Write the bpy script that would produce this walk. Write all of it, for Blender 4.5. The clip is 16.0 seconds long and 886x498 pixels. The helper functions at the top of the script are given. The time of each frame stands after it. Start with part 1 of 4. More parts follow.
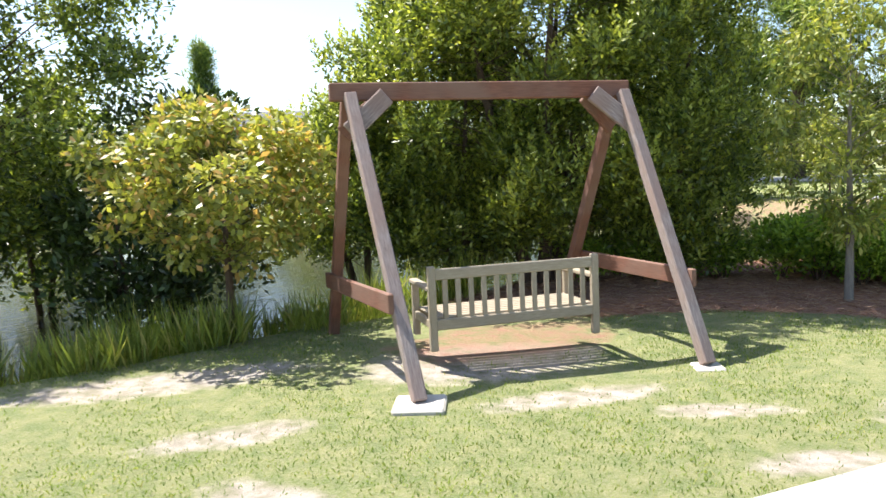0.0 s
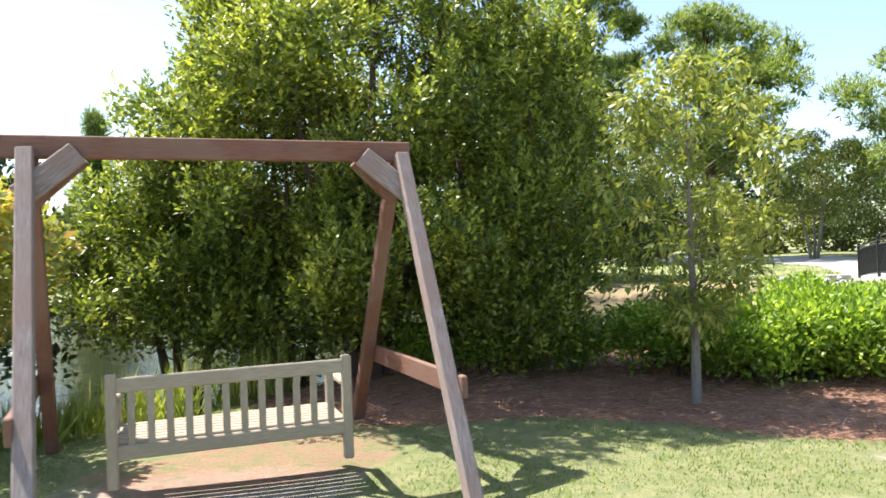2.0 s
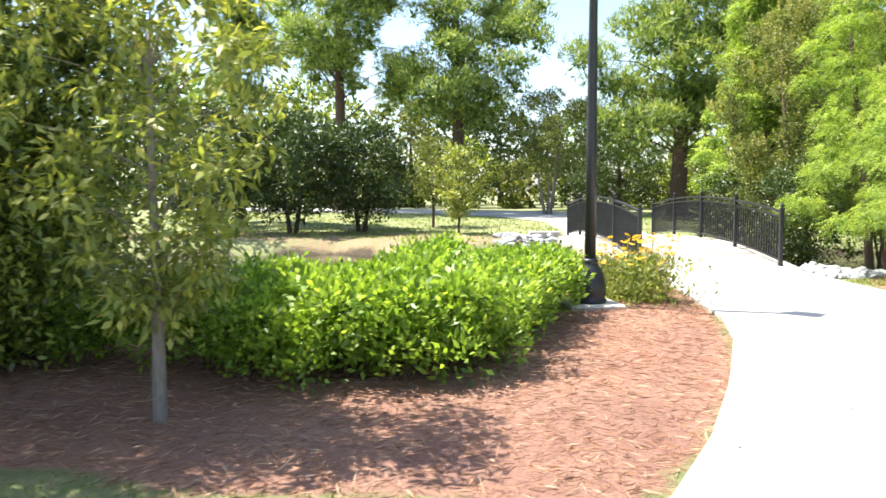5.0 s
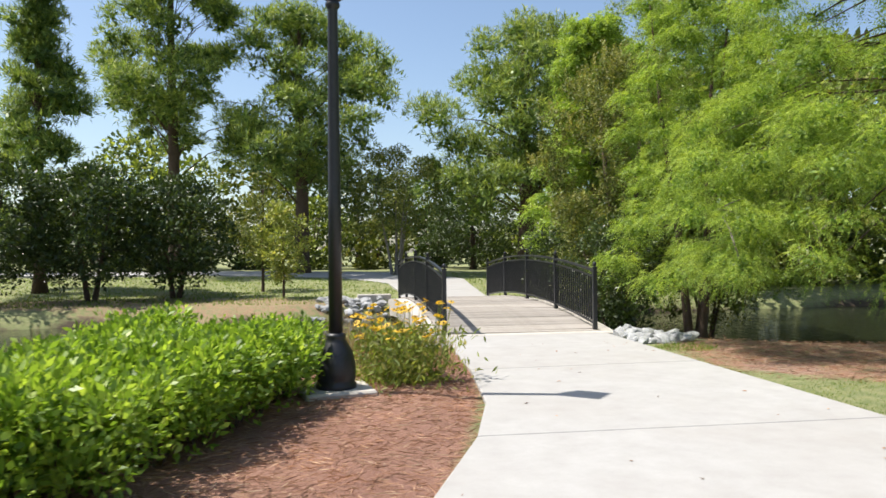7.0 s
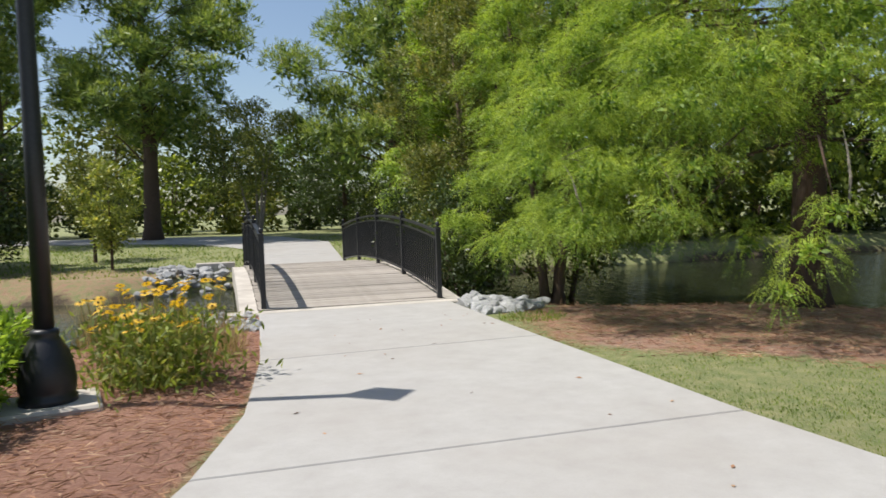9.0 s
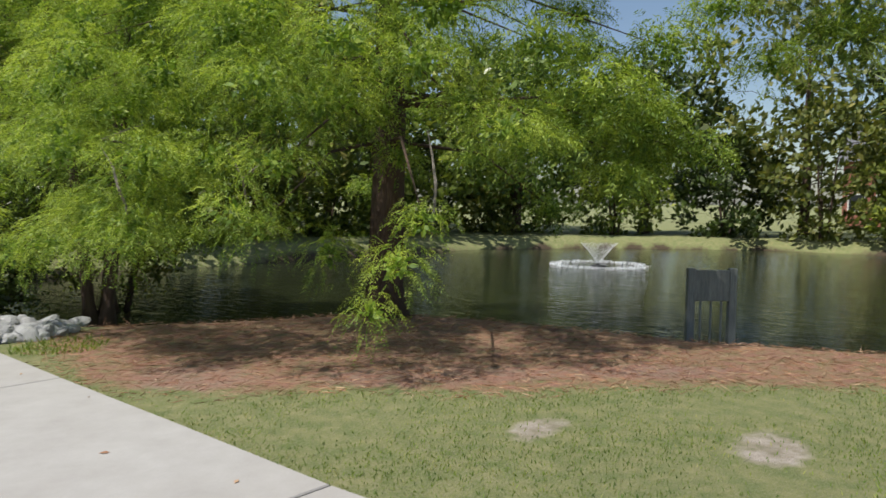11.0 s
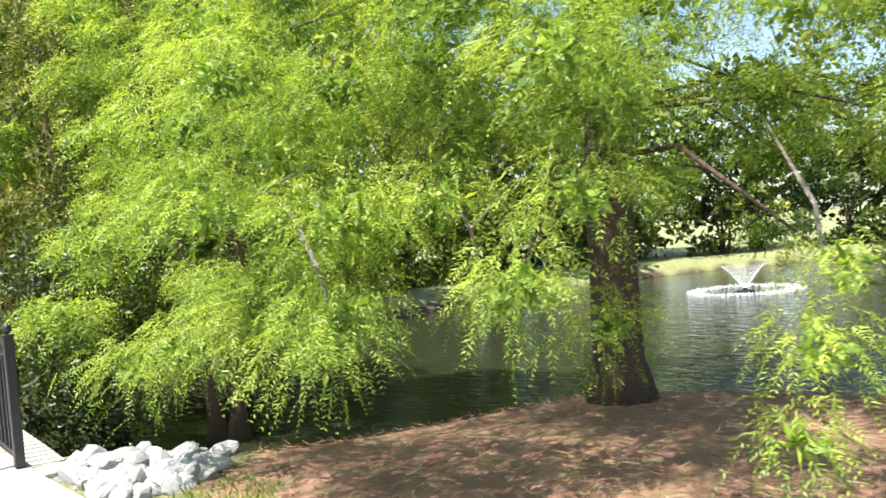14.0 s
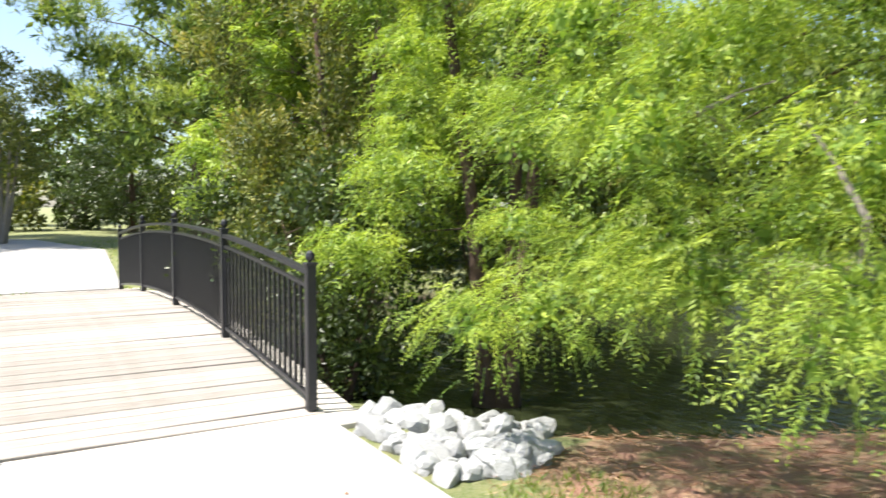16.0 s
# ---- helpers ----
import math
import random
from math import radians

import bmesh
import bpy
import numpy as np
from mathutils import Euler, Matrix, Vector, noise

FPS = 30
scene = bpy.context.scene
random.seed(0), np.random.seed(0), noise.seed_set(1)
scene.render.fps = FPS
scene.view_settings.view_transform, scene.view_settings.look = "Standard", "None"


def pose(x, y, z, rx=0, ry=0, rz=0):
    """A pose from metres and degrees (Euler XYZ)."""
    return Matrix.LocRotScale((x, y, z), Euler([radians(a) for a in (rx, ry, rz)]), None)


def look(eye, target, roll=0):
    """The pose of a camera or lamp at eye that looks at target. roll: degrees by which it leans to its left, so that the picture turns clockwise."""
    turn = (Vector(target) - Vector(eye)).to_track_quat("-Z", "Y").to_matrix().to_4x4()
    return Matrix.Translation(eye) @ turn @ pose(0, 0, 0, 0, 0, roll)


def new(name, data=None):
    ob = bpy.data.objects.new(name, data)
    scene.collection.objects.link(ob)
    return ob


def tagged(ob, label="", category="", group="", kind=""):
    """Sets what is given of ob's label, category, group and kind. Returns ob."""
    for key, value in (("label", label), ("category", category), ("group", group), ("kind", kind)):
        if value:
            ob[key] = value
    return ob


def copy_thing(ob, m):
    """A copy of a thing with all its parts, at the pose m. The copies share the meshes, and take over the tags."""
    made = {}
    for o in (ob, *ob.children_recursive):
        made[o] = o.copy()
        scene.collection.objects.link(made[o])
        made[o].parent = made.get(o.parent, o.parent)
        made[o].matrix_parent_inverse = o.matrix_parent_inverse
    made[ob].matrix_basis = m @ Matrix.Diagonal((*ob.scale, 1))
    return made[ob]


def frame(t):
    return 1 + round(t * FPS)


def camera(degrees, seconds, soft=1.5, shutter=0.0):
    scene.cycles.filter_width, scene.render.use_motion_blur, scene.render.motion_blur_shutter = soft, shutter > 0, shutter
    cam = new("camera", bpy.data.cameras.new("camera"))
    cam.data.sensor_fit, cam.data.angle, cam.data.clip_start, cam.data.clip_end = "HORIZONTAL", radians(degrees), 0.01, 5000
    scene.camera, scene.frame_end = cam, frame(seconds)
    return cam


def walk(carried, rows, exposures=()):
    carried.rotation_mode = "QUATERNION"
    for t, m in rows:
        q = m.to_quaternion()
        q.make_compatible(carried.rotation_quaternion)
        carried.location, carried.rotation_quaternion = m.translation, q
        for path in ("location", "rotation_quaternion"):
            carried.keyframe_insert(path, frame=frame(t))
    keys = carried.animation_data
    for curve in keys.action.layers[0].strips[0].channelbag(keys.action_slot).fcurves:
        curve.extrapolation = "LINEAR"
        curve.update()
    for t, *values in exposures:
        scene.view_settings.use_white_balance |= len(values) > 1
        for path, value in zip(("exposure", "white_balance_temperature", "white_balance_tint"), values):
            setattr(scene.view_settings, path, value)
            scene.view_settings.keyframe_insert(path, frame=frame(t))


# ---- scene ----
cam = camera(61.8, 16.0, shutter=0.25)
EXPOSURES = [(0, 1.3), (2.0, 1.4), (3.5, 1.75), (4.5, 1.7), (7.0, 0.55), (8.5, 0.22), (9.0, 0.15), (10.0, -0.2), (12.5, 0.55), (13.5, 1.1), (14.5, 1.45), (16.0, 1.2)]
PATH = [
    (0, (0.007, -0.12, 1.496), (-0.774, 1.711, 1.295), -2.6),
    (0.5, (0.158, 0.268, 1.482), (-0.592, 2.111, 1.278), -3.1),
    (1, (0.359, 0.682, 1.475), (-0.364, 2.541, 1.338), -3.4),
    (1.5, (0.61, 1.122, 1.469), (-0.066, 3.003, 1.397), -2.9),
    (2, (0.887, 1.549, 1.456), (0.254, 3.446, 1.456), -2.0),
    (2.5, (1.149, 1.998, 1.462), (0.576, 3.914, 1.493), -1.3),
    (3, (1.472, 2.428, 1.464), (0.963, 4.362, 1.493), -0.6),
    (3.5, (1.814, 2.833, 1.459), (1.381, 4.785, 1.454), 0.1),
    (4, (2.177, 3.225, 1.463), (1.852, 5.198, 1.391), 0.3),
    (4.5, (2.539, 3.61, 1.466), (2.341, 5.596, 1.334), 0.4),
    (4.7, (2.695, 3.771, 1.465), (2.546, 5.759, 1.307), 0.3),
    (6.8, (4.42, 5.598, 1.448), (4.627, 7.587, 1.438), -1.4),
    (7, (4.581, 5.772, 1.443), (4.823, 7.758, 1.451), -0.6),
    (7.5, (4.941, 6.207, 1.422), (5.273, 8.179, 1.446), 1.3),
    (8, (5.253, 6.615, 1.412), (5.675, 8.57, 1.418), 2.9),
    (8.5, (5.528, 6.987, 1.409), (6.021, 8.925, 1.375), 2.4),
    (9, (5.842, 7.296, 1.423), (6.371, 9.222, 1.317), -1.8),
    (9.5, (6.14, 7.54, 1.44), (6.913, 9.374, 1.243), -4.8),
    (10, (6.379, 7.838, 1.447), (7.486, 9.486, 1.207), -5.2),
    (12.5, (7.104, 9.973, 1.468), (8.735, 11.13, 1.484), 4.7),
    (13, (7.194, 10.457, 1.508), (8.73, 11.738, 1.503), 1.9),
    (13.5, (7.282, 10.995, 1.563), (8.726, 12.378, 1.54), -2.7),
    (14, (7.303, 11.518, 1.583), (8.674, 12.974, 1.565), -5.3),
    (14.5, (7.265, 12.0, 1.574), (8.586, 13.502, 1.554), -5.2),
    (15, (7.195, 12.457, 1.562), (8.47, 13.999, 1.534), -2.9),
    (15.5, (7.063, 12.882, 1.55), (8.286, 14.464, 1.502), 0.3),
    (16, (6.936, 13.29, 1.563), (7.942, 15.015, 1.451), 0.1),
]
walk(cam, [(t, look(eye, target, roll)) for t, eye, target, roll in PATH],
     exposures=EXPOSURES)

# ---- world and sun ----
SUN_EL, SUN_AZ = radians(60.0), math.atan2(-0.976, 0.218)
world = bpy.data.worlds.new("sky")
scene.world = world
world.use_nodes = True
wn = world.node_tree
sky = wn.nodes.new("ShaderNodeTexSky")
sky.sky_type, sky.sun_disc = "NISHITA", False
sky.sun_elevation, sky.sun_rotation = SUN_EL, SUN_AZ
sky.air_density, sky.dust_density, sky.ozone_density = 1.0, 1.2, 1.0
wn.links.new(sky.outputs[0], wn.nodes["Background"].inputs[0])
wn.nodes["Background"].inputs[1].default_value = 0.12
sun = new("sun", bpy.data.lights.new("sun", "SUN"))
sun.data.energy, sun.data.angle, sun.data.color = 5.0, radians(0.55), (1.0, 0.95, 0.87)
to_sun = Vector((-0.976 * math.cos(SUN_EL), 0.218 * math.cos(SUN_EL), math.sin(SUN_EL)))
sun.matrix_world = look(to_sun * 60, (0, 0, 0))


# ---- materials ----
def material(name):
    m = bpy.data.materials.new(name)
    m.use_nodes = True
    return m, m.node_tree.nodes, m.node_tree.links, m.node_tree.nodes["Principled BSDF"]


def ramp(nodes, links, fac, stops):
    r = nodes.new("ShaderNodeValToRGB")
    while len(r.color_ramp.elements) < len(stops):
        r.color_ramp.elements.new(0.5)
    for e, (p, c) in zip(r.color_ramp.elements, stops):
        e.position, e.color = p, (*c, 1)
    links.new(fac, r.inputs[0])
    return r.outputs[0]


def noise_tex(nodes, links, coord, scale, detail=5, rough=0.6, stretch=None):
    n = nodes.new("ShaderNodeTexNoise")
    n.inputs["Scale"].default_value, n.inputs["Detail"].default_value, n.inputs["Roughness"].default_value = scale, detail, rough
    if stretch:
        mp = nodes.new("ShaderNodeMapping")
        mp.inputs["Scale"].default_value = stretch
        links.new(coord, mp.inputs[0])
        coord = mp.outputs[0]
    links.new(coord, n.inputs["Vector"])
    return n.outputs[0]


def blend(nodes, links, fac, a, b, mode="MIX"):
    m = nodes.new("ShaderNodeMix")
    m.data_type, m.blend_type = "RGBA", mode
    for sock, val in ((m.inputs[0], fac), (m.inputs[6], a), (m.inputs[7], b)):
        if isinstance(val, (int, float)):
            sock.default_value = val
        elif isinstance(val, tuple):
            sock.default_value = (*val, 1)
        else:
            links.new(val, sock)
    return m.outputs[2]


def bump(nodes, links, bsdf, height, strength, dist=0.01):
    b = nodes.new("ShaderNodeBump")
    b.inputs["Strength"].default_value, b.inputs["Distance"].default_value = strength, dist
    links.new(height, b.inputs["Height"])
    links.new(b.outputs[0], bsdf.inputs["Normal"])


def surface(name, dark, light, scale, rough=0.8, metal=0.0, bumpy=0.4, dist=0.01, stretch=None, fleck=None, vary=0.12):
    """A weathered surface: two scales of noise, fleck colour and a random tint for each piece."""
    m, n, l, b = material(name)
    co = n.new("ShaderNodeTexCoord").outputs["Object"]
    fine = noise_tex(n, l, co, scale, 6, 0.65, stretch)
    broad = noise_tex(n, l, co, scale * 0.12, 3)
    col = ramp(n, l, fine, [(0.3, dark), (0.7, light)])
    col = blend(n, l, ramp(n, l, broad, [(0.35, (0, 0, 0)), (0.7, (1, 1, 1))]), col, fleck or tuple(0.75 * c for c in light))
    info = n.new("ShaderNodeObjectInfo")
    tint = ramp(n, l, info.outputs["Random"], [(0, (1 - vary,) * 3), (1, (1 + 0.0,) * 3)])
    l.new(blend(n, l, 1.0, col, tint, "MULTIPLY"), b.inputs["Base Color"])
    b.inputs["Roughness"].default_value, b.inputs["Metallic"].default_value = rough, metal
    bump(n, l, b, fine, bumpy, dist)
    return m


def leaf_material(name, dark, light, tip=None, trans=0.35, rough=0.45):
    m, n, l, b = material(name)
    geo = n.new("ShaderNodeNewGeometry")
    co = n.new("ShaderNodeTexCoord").outputs["Object"]
    stops = [(0.0, dark), (0.75, light)] + ([(1.0, tip)] if tip else [])
    per = ramp(n, l, geo.outputs["Random Per Island"], stops)
    broad = ramp(n, l, noise_tex(n, l, co, 1.3, 2), [(0.35, (0.7, 0.75, 0.7)), (0.7, (1.15, 1.1, 0.95))])
    # share of tip colour: new growth on shoots, painted top light on cypress and pine
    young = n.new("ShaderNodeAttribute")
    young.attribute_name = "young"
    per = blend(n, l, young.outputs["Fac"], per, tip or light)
    col = blend(n, l, 1.0, per, broad, "MULTIPLY")
    l.new(col, b.inputs["Base Color"])
    b.inputs["Roughness"].default_value = rough
    tr = n.new("ShaderNodeBsdfTranslucent")
    l.new(blend(n, l, 1.0, col, (1.4, 1.4, 0.75), "MULTIPLY"), tr.inputs[0])
    mx = n.new("ShaderNodeMixShader")
    mx.inputs[0].default_value = trans
    l.new(b.outputs[0], mx.inputs[1])
    l.new(tr.outputs[0], mx.inputs[2])
    l.new(mx.outputs[0], n["Material Output"].inputs[0])
    return m


def ground_material():
    m, n, l, b = material("ground_cover")
    co = n.new("ShaderNodeTexCoord").outputs["Object"]
    zone = n.new("ShaderNodeVertexColor")
    zone.layer_name = "zone"
    sep = n.new("ShaderNodeSeparateColor")
    l.new(zone.outputs[0], sep.inputs[0])
    fine, mid, big = noise_tex(n, l, co, 60, 6, 0.7), noise_tex(n, l, co, 6, 5), noise_tex(n, l, co, 0.9, 4)
    needles = noise_tex(n, l, co, 35, 6, 0.75, (1, 3.2, 1))
    grass = blend(n, l, ramp(n, l, mid, [(0.35, (0, 0, 0)), (0.7, (1, 1, 1))]), (0.13, 0.18, 0.04), (0.28, 0.28, 0.11))
    grass = blend(n, l, ramp(n, l, fine, [(0.4, (0, 0, 0)), (0.75, (0.6, 0.6, 0.6))]), grass, (0.42, 0.37, 0.27))
    straw = ramp(n, l, needles, [(0.25, (0.12, 0.055, 0.04)), (0.5, (0.36, 0.19, 0.13)), (0.75, (0.58, 0.39, 0.29))])
    straw = blend(n, l, ramp(n, l, big, [(0.4, (0, 0, 0)), (0.7, (0.7, 0.7, 0.7))]), straw, (0.26, 0.13, 0.095))
    sand = blend(n, l, ramp(n, l, mid, [(0.35, (0, 0, 0)), (0.65, (1, 1, 1))]), (0.34, 0.28, 0.23), (0.52, 0.46, 0.40))
    sand = blend(n, l, ramp(n, l, fine, [(0.45, (0, 0, 0)), (0.8, (0.5, 0.5, 0.5))]), sand, (0.22, 0.16, 0.11))

    def edge(channel, lo=0.35, hi=0.65):
        add = n.new("ShaderNodeMath")
        add.operation = "MULTIPLY_ADD"
        add.inputs[1].default_value, add.inputs[2].default_value = 0.7, -0.35
        l.new(mid, add.inputs[0])
        s = n.new("ShaderNodeMath")
        l.new(channel, s.inputs[0])
        l.new(add.outputs[0], s.inputs[1])
        return ramp(n, l, s.outputs[0], [(lo, (0, 0, 0)), (hi, (1, 1, 1))])
    col = blend(n, l, edge(sep.outputs[1]), grass, sand)
    col = blend(n, l, edge(sep.outputs[0]), col, straw)
    col = blend(n, l, edge(sep.outputs[2]), col, (0.07, 0.05, 0.03))
    l.new(col, b.inputs["Base Color"])
    b.inputs["Roughness"].default_value = 0.95
    bump(n, l, b, needles, 0.8, 0.03)
    return m


def water_material():
    m, n, l, b = material("pond_water")
    co = n.new("ShaderNodeTexCoord").outputs["Object"]
    b.inputs["Base Color"].default_value = (0.022, 0.027, 0.012, 1)
    b.inputs["Roughness"].default_value, b.inputs["IOR"].default_value = 0.04, 1.33
    w = noise_tex(n, l, co, 5.5, 3, 0.5, (1.6, 0.6, 1))
    bump(n, l, b, w, 0.6, 0.03)
    return m


def concrete_material(name="concrete", dark=(0.335, 0.32, 0.305), light=(0.42, 0.41, 0.395)):
    m, n, l, b = material(name)
    co = n.new("ShaderNodeTexCoord").outputs["Object"]
    fine, mid, big = noise_tex(n, l, co, 90, 4, 0.7), noise_tex(n, l, co, 3.0, 6, 0.7), noise_tex(n, l, co, 0.5, 4)
    col = ramp(n, l, mid, [(0.2, dark), (0.7, light)])
    col = blend(n, l, ramp(n, l, fine, [(0.5, (0, 0, 0)), (0.8, (0.3, 0.3, 0.3))]), col, (0.27, 0.25, 0.22))
    col = blend(n, l, ramp(n, l, big, [(0.45, (0, 0, 0)), (0.75, (0.45, 0.45, 0.45))]), col, (0.33, 0.30, 0.27))
    l.new(col, b.inputs["Base Color"])
    b.inputs["Roughness"].default_value = 0.85
    bump(n, l, b, fine, 0.25, 0.004)
    return m


M_GROUND, M_WATER, M_CONCRETE = ground_material(), water_material(), concrete_material()
M_KERB = concrete_material("old_concrete", (0.36, 0.32, 0.28), (0.62, 0.58, 0.52))
M_WOOD_RED = surface("red_stained_wood", (0.10, 0.035, 0.02), (0.24, 0.095, 0.06), 14, 0.8, 0, 0.5, 0.006, (6, 6, 0.7), (0.20, 0.12, 0.09))
M_WOOD_GREY = surface("sun_bleached_wood", (0.15, 0.115, 0.105), (0.42, 0.36, 0.34), 14, 0.85, 0, 0.6, 0.006, (6, 6, 0.7), (0.27, 0.18, 0.15))
M_TEAK = surface("weathered_teak", (0.26, 0.21, 0.15), (0.46, 0.40, 0.31), 18, 0.8, 0, 0.4, 0.004, (6, 6, 0.8), (0.33, 0.27, 0.2))
M_PLANK = surface("bleached_deck_plank", (0.24, 0.205, 0.17), (0.48, 0.44, 0.39), 12, 0.85, 0, 0.5, 0.006, (0.6, 7, 6), (0.42, 0.38, 0.34), 0.3)
M_BLACK = surface("black_painted_metal", (0.012, 0.013, 0.016), (0.03, 0.031, 0.036), 30, 0.42, 0.0, 0.1, 0.002, None, (0.02, 0.02, 0.024))
M_CHAIN = surface("galvanised_chain", (0.1, 0.1, 0.1), (0.2, 0.2, 0.2), 40, 0.5, 0.8)
M_ROCK = surface("pale_limestone", (0.30, 0.31, 0.32), (0.62, 0.62, 0.62), 9, 0.9, 0, 0.8, 0.02, None, (0.48, 0.48, 0.47), 0.35)
M_BARK = surface("brown_bark", (0.05, 0.032, 0.022), (0.16, 0.10, 0.07), 12, 0.95, 0, 1.0, 0.03, (4, 4, 0.6), (0.11, 0.075, 0.055))
M_BARK_PALE = surface("grey_bark", (0.14, 0.12, 0.10), (0.32, 0.28, 0.24), 14, 0.95, 0, 0.7, 0.01, (4, 4, 0.7))
M_GREYWOOD = surface("grey_wet_timber", (0.10, 0.12, 0.12), (0.24, 0.27, 0.27), 10, 0.8, 0, 0.4, 0.01, (5, 5, 0.7))
M_ROOF = surface("grey_shingles", (0.10, 0.10, 0.11), (0.20, 0.20, 0.21), 6, 0.9)
M_BRICK = surface("red_brick", (0.25, 0.09, 0.06), (0.38, 0.16, 0.11), 8, 0.9)
M_WHITE = surface("white_trim", (0.7, 0.7, 0.68), (0.8, 0.8, 0.78), 5, 0.6)
M_GLASSDARK = surface("dark_window", (0.02, 0.025, 0.03), (0.04, 0.045, 0.05), 3, 0.1)
M_FROST = surface("frosted_lantern_glass", (0.55, 0.55, 0.5), (0.7, 0.7, 0.66), 20, 0.25)
M_SPRAY, _n, _l, _b = material("white_water_spray")
_b.inputs["Base Color"].default_value, _b.inputs["Roughness"].default_value = (0.85, 0.88, 0.9, 1), 0.3
L_MYRTLE = leaf_material("waxy_dark_leaves", (0.05, 0.08, 0.018), (0.23, 0.29, 0.06), (0.54, 0.58, 0.13), 0.36, 0.36)
L_MAPLE = leaf_material("yellowing_leaves", (0.16, 0.19, 0.04), (0.44, 0.45, 0.11), (0.62, 0.36, 0.16), 0.35, 0.45)
L_SAPLING = leaf_material("drooping_yellow_green_leaves", (0.12, 0.16, 0.04), (0.36, 0.40, 0.09), (0.54, 0.50, 0.15), 0.35, 0.45)
L_CYPRESS = leaf_material("feathery_light_green", (0.09, 0.17, 0.03), (0.24, 0.37, 0.06), (0.46, 0.56, 0.10), 0.36, 0.55)
L_PINE = leaf_material("pine_needles", (0.06, 0.11, 0.035), (0.22, 0.32, 0.08), (0.44, 0.50, 0.13), 0.3, 0.5)
L_DARK = leaf_material("dark_evergreen_leaves", (0.025, 0.045, 0.012), (0.08, 0.12, 0.025), None, 0.2, 0.4)
L_CEDAR = leaf_material("olive_cedar_foliage", (0.08, 0.11, 0.025), (0.20, 0.23, 0.05), (0.34, 0.31, 0.09), 0.3, 0.6)
L_HEDGE = leaf_material("bright_green_leaves", (0.10, 0.18, 0.02), (0.30, 0.44, 0.06), (0.52, 0.64, 0.12), 0.45, 0.45)
L_REED = leaf_material("reed_blades", (0.14, 0.19, 0.04), (0.30, 0.36, 0.08), (0.48, 0.42, 0.2), 0.4, 0.6)
L_GRASS = leaf_material("lawn_blades", (0.10, 0.18, 0.03), (0.24, 0.33, 0.055), (0.42, 0.39, 0.18), 0.4, 0.6)
L_STRAW = leaf_material("pine_straw", (0.18, 0.08, 0.05), (0.46, 0.25, 0.16), (0.64, 0.46, 0.34), 0.1, 0.8)
L_DRY = leaf_material("dry_grass", (0.25, 0.18, 0.09), (0.45, 0.36, 0.2), None, 0.3, 0.8)
L_PETAL = leaf_material("yellow_petals", (0.70, 0.38, 0.02), (0.85, 0.55, 0.05), None, 0.3, 0.6)

rng = np.random.default_rng(7)


# ---- mesh helpers ----
class Build:
    """Collects vertices and faces, then makes one mesh."""

    def __init__(self):
        self.v, self.f = [], []

    def add(self, verts, faces):
        k = len(self.v)
        self.v += [tuple(p) for p in verts]
        self.f += [tuple(i + k for i in f) for f in faces]
        return self

    def box(self, size, m=None, chamfer=0.006):
        """A box with chamfered edges, centred on the pose m."""
        bm = bmesh.new()
        bmesh.ops.create_cube(bm, size=1, matrix=Matrix.Diagonal((*size, 1)))
        if chamfer:
            bmesh.ops.bevel(bm, geom=bm.edges[:], offset=min(chamfer, min(size) * 0.3), segments=1, affect="EDGES")
        bm.verts.index_update()
        m = m or Matrix()
        self.add([m @ v.co for v in bm.verts], [[v.index for v in f.verts] for f in bm.faces])
        bm.free()
        return self

    def tube(self, pts, radii, seg=8, cap=True):
        pts = [Vector(p) for p in pts]
        rings = []
        side = Vector((1, 0.13, 0.07))
        for i, p in enumerate(pts):
            d = (pts[min(i + 1, len(pts) - 1)] - pts[max(i - 1, 0)]).normalized()
            u = (side - d * side.dot(d))
            u = u.normalized() if u.length > 0.05 else d.orthogonal().normalized()
            w = d.cross(u)
            rings += [p + (u * math.cos(2 * math.pi * k / seg) + w * math.sin(2 * math.pi * k / seg)) * radii[i] for k in range(seg)]
        faces = [(i * seg + k, i * seg + (k + 1) % seg, (i + 1) * seg + (k + 1) % seg, (i + 1) * seg + k) for i in range(len(pts) - 1) for k in range(seg)]
        if cap:
            faces += [tuple(range(seg))[::-1], tuple((len(pts) - 1) * seg + k for k in range(seg))]
        return self.add(rings, faces)

    def lathe(self, profile, seg=16, centre=(0, 0, 0)):
        return self.tube([(centre[0], centre[1], centre[2] + z) for r, z in profile], [r for r, z in profile], seg)

    def mesh(self, name, mat, smooth=False):
        me = bpy.data.meshes.new(name)
        me.from_pydata(self.v, [], self.f)
        me.materials.append(mat)
        if smooth:
            me.polygons.foreach_set("use_smooth", [True] * len(me.polygons))
        me.update()
        return me


def part(name, build, mat, parent, label="", smooth=False):
    ob = new(name, build.mesh(name, mat, smooth) if isinstance(build, Build) else build)
    ob.parent = parent
    return tagged(ob, label)


def thing(name, label, category, at=(0, 0, 0), turn=0, group="", kind=""):
    e = new(name)
    e.empty_display_size = 0.2
    e.matrix_world = pose(*at, 0, 0, turn)
    return tagged(e, label, category, group, kind)


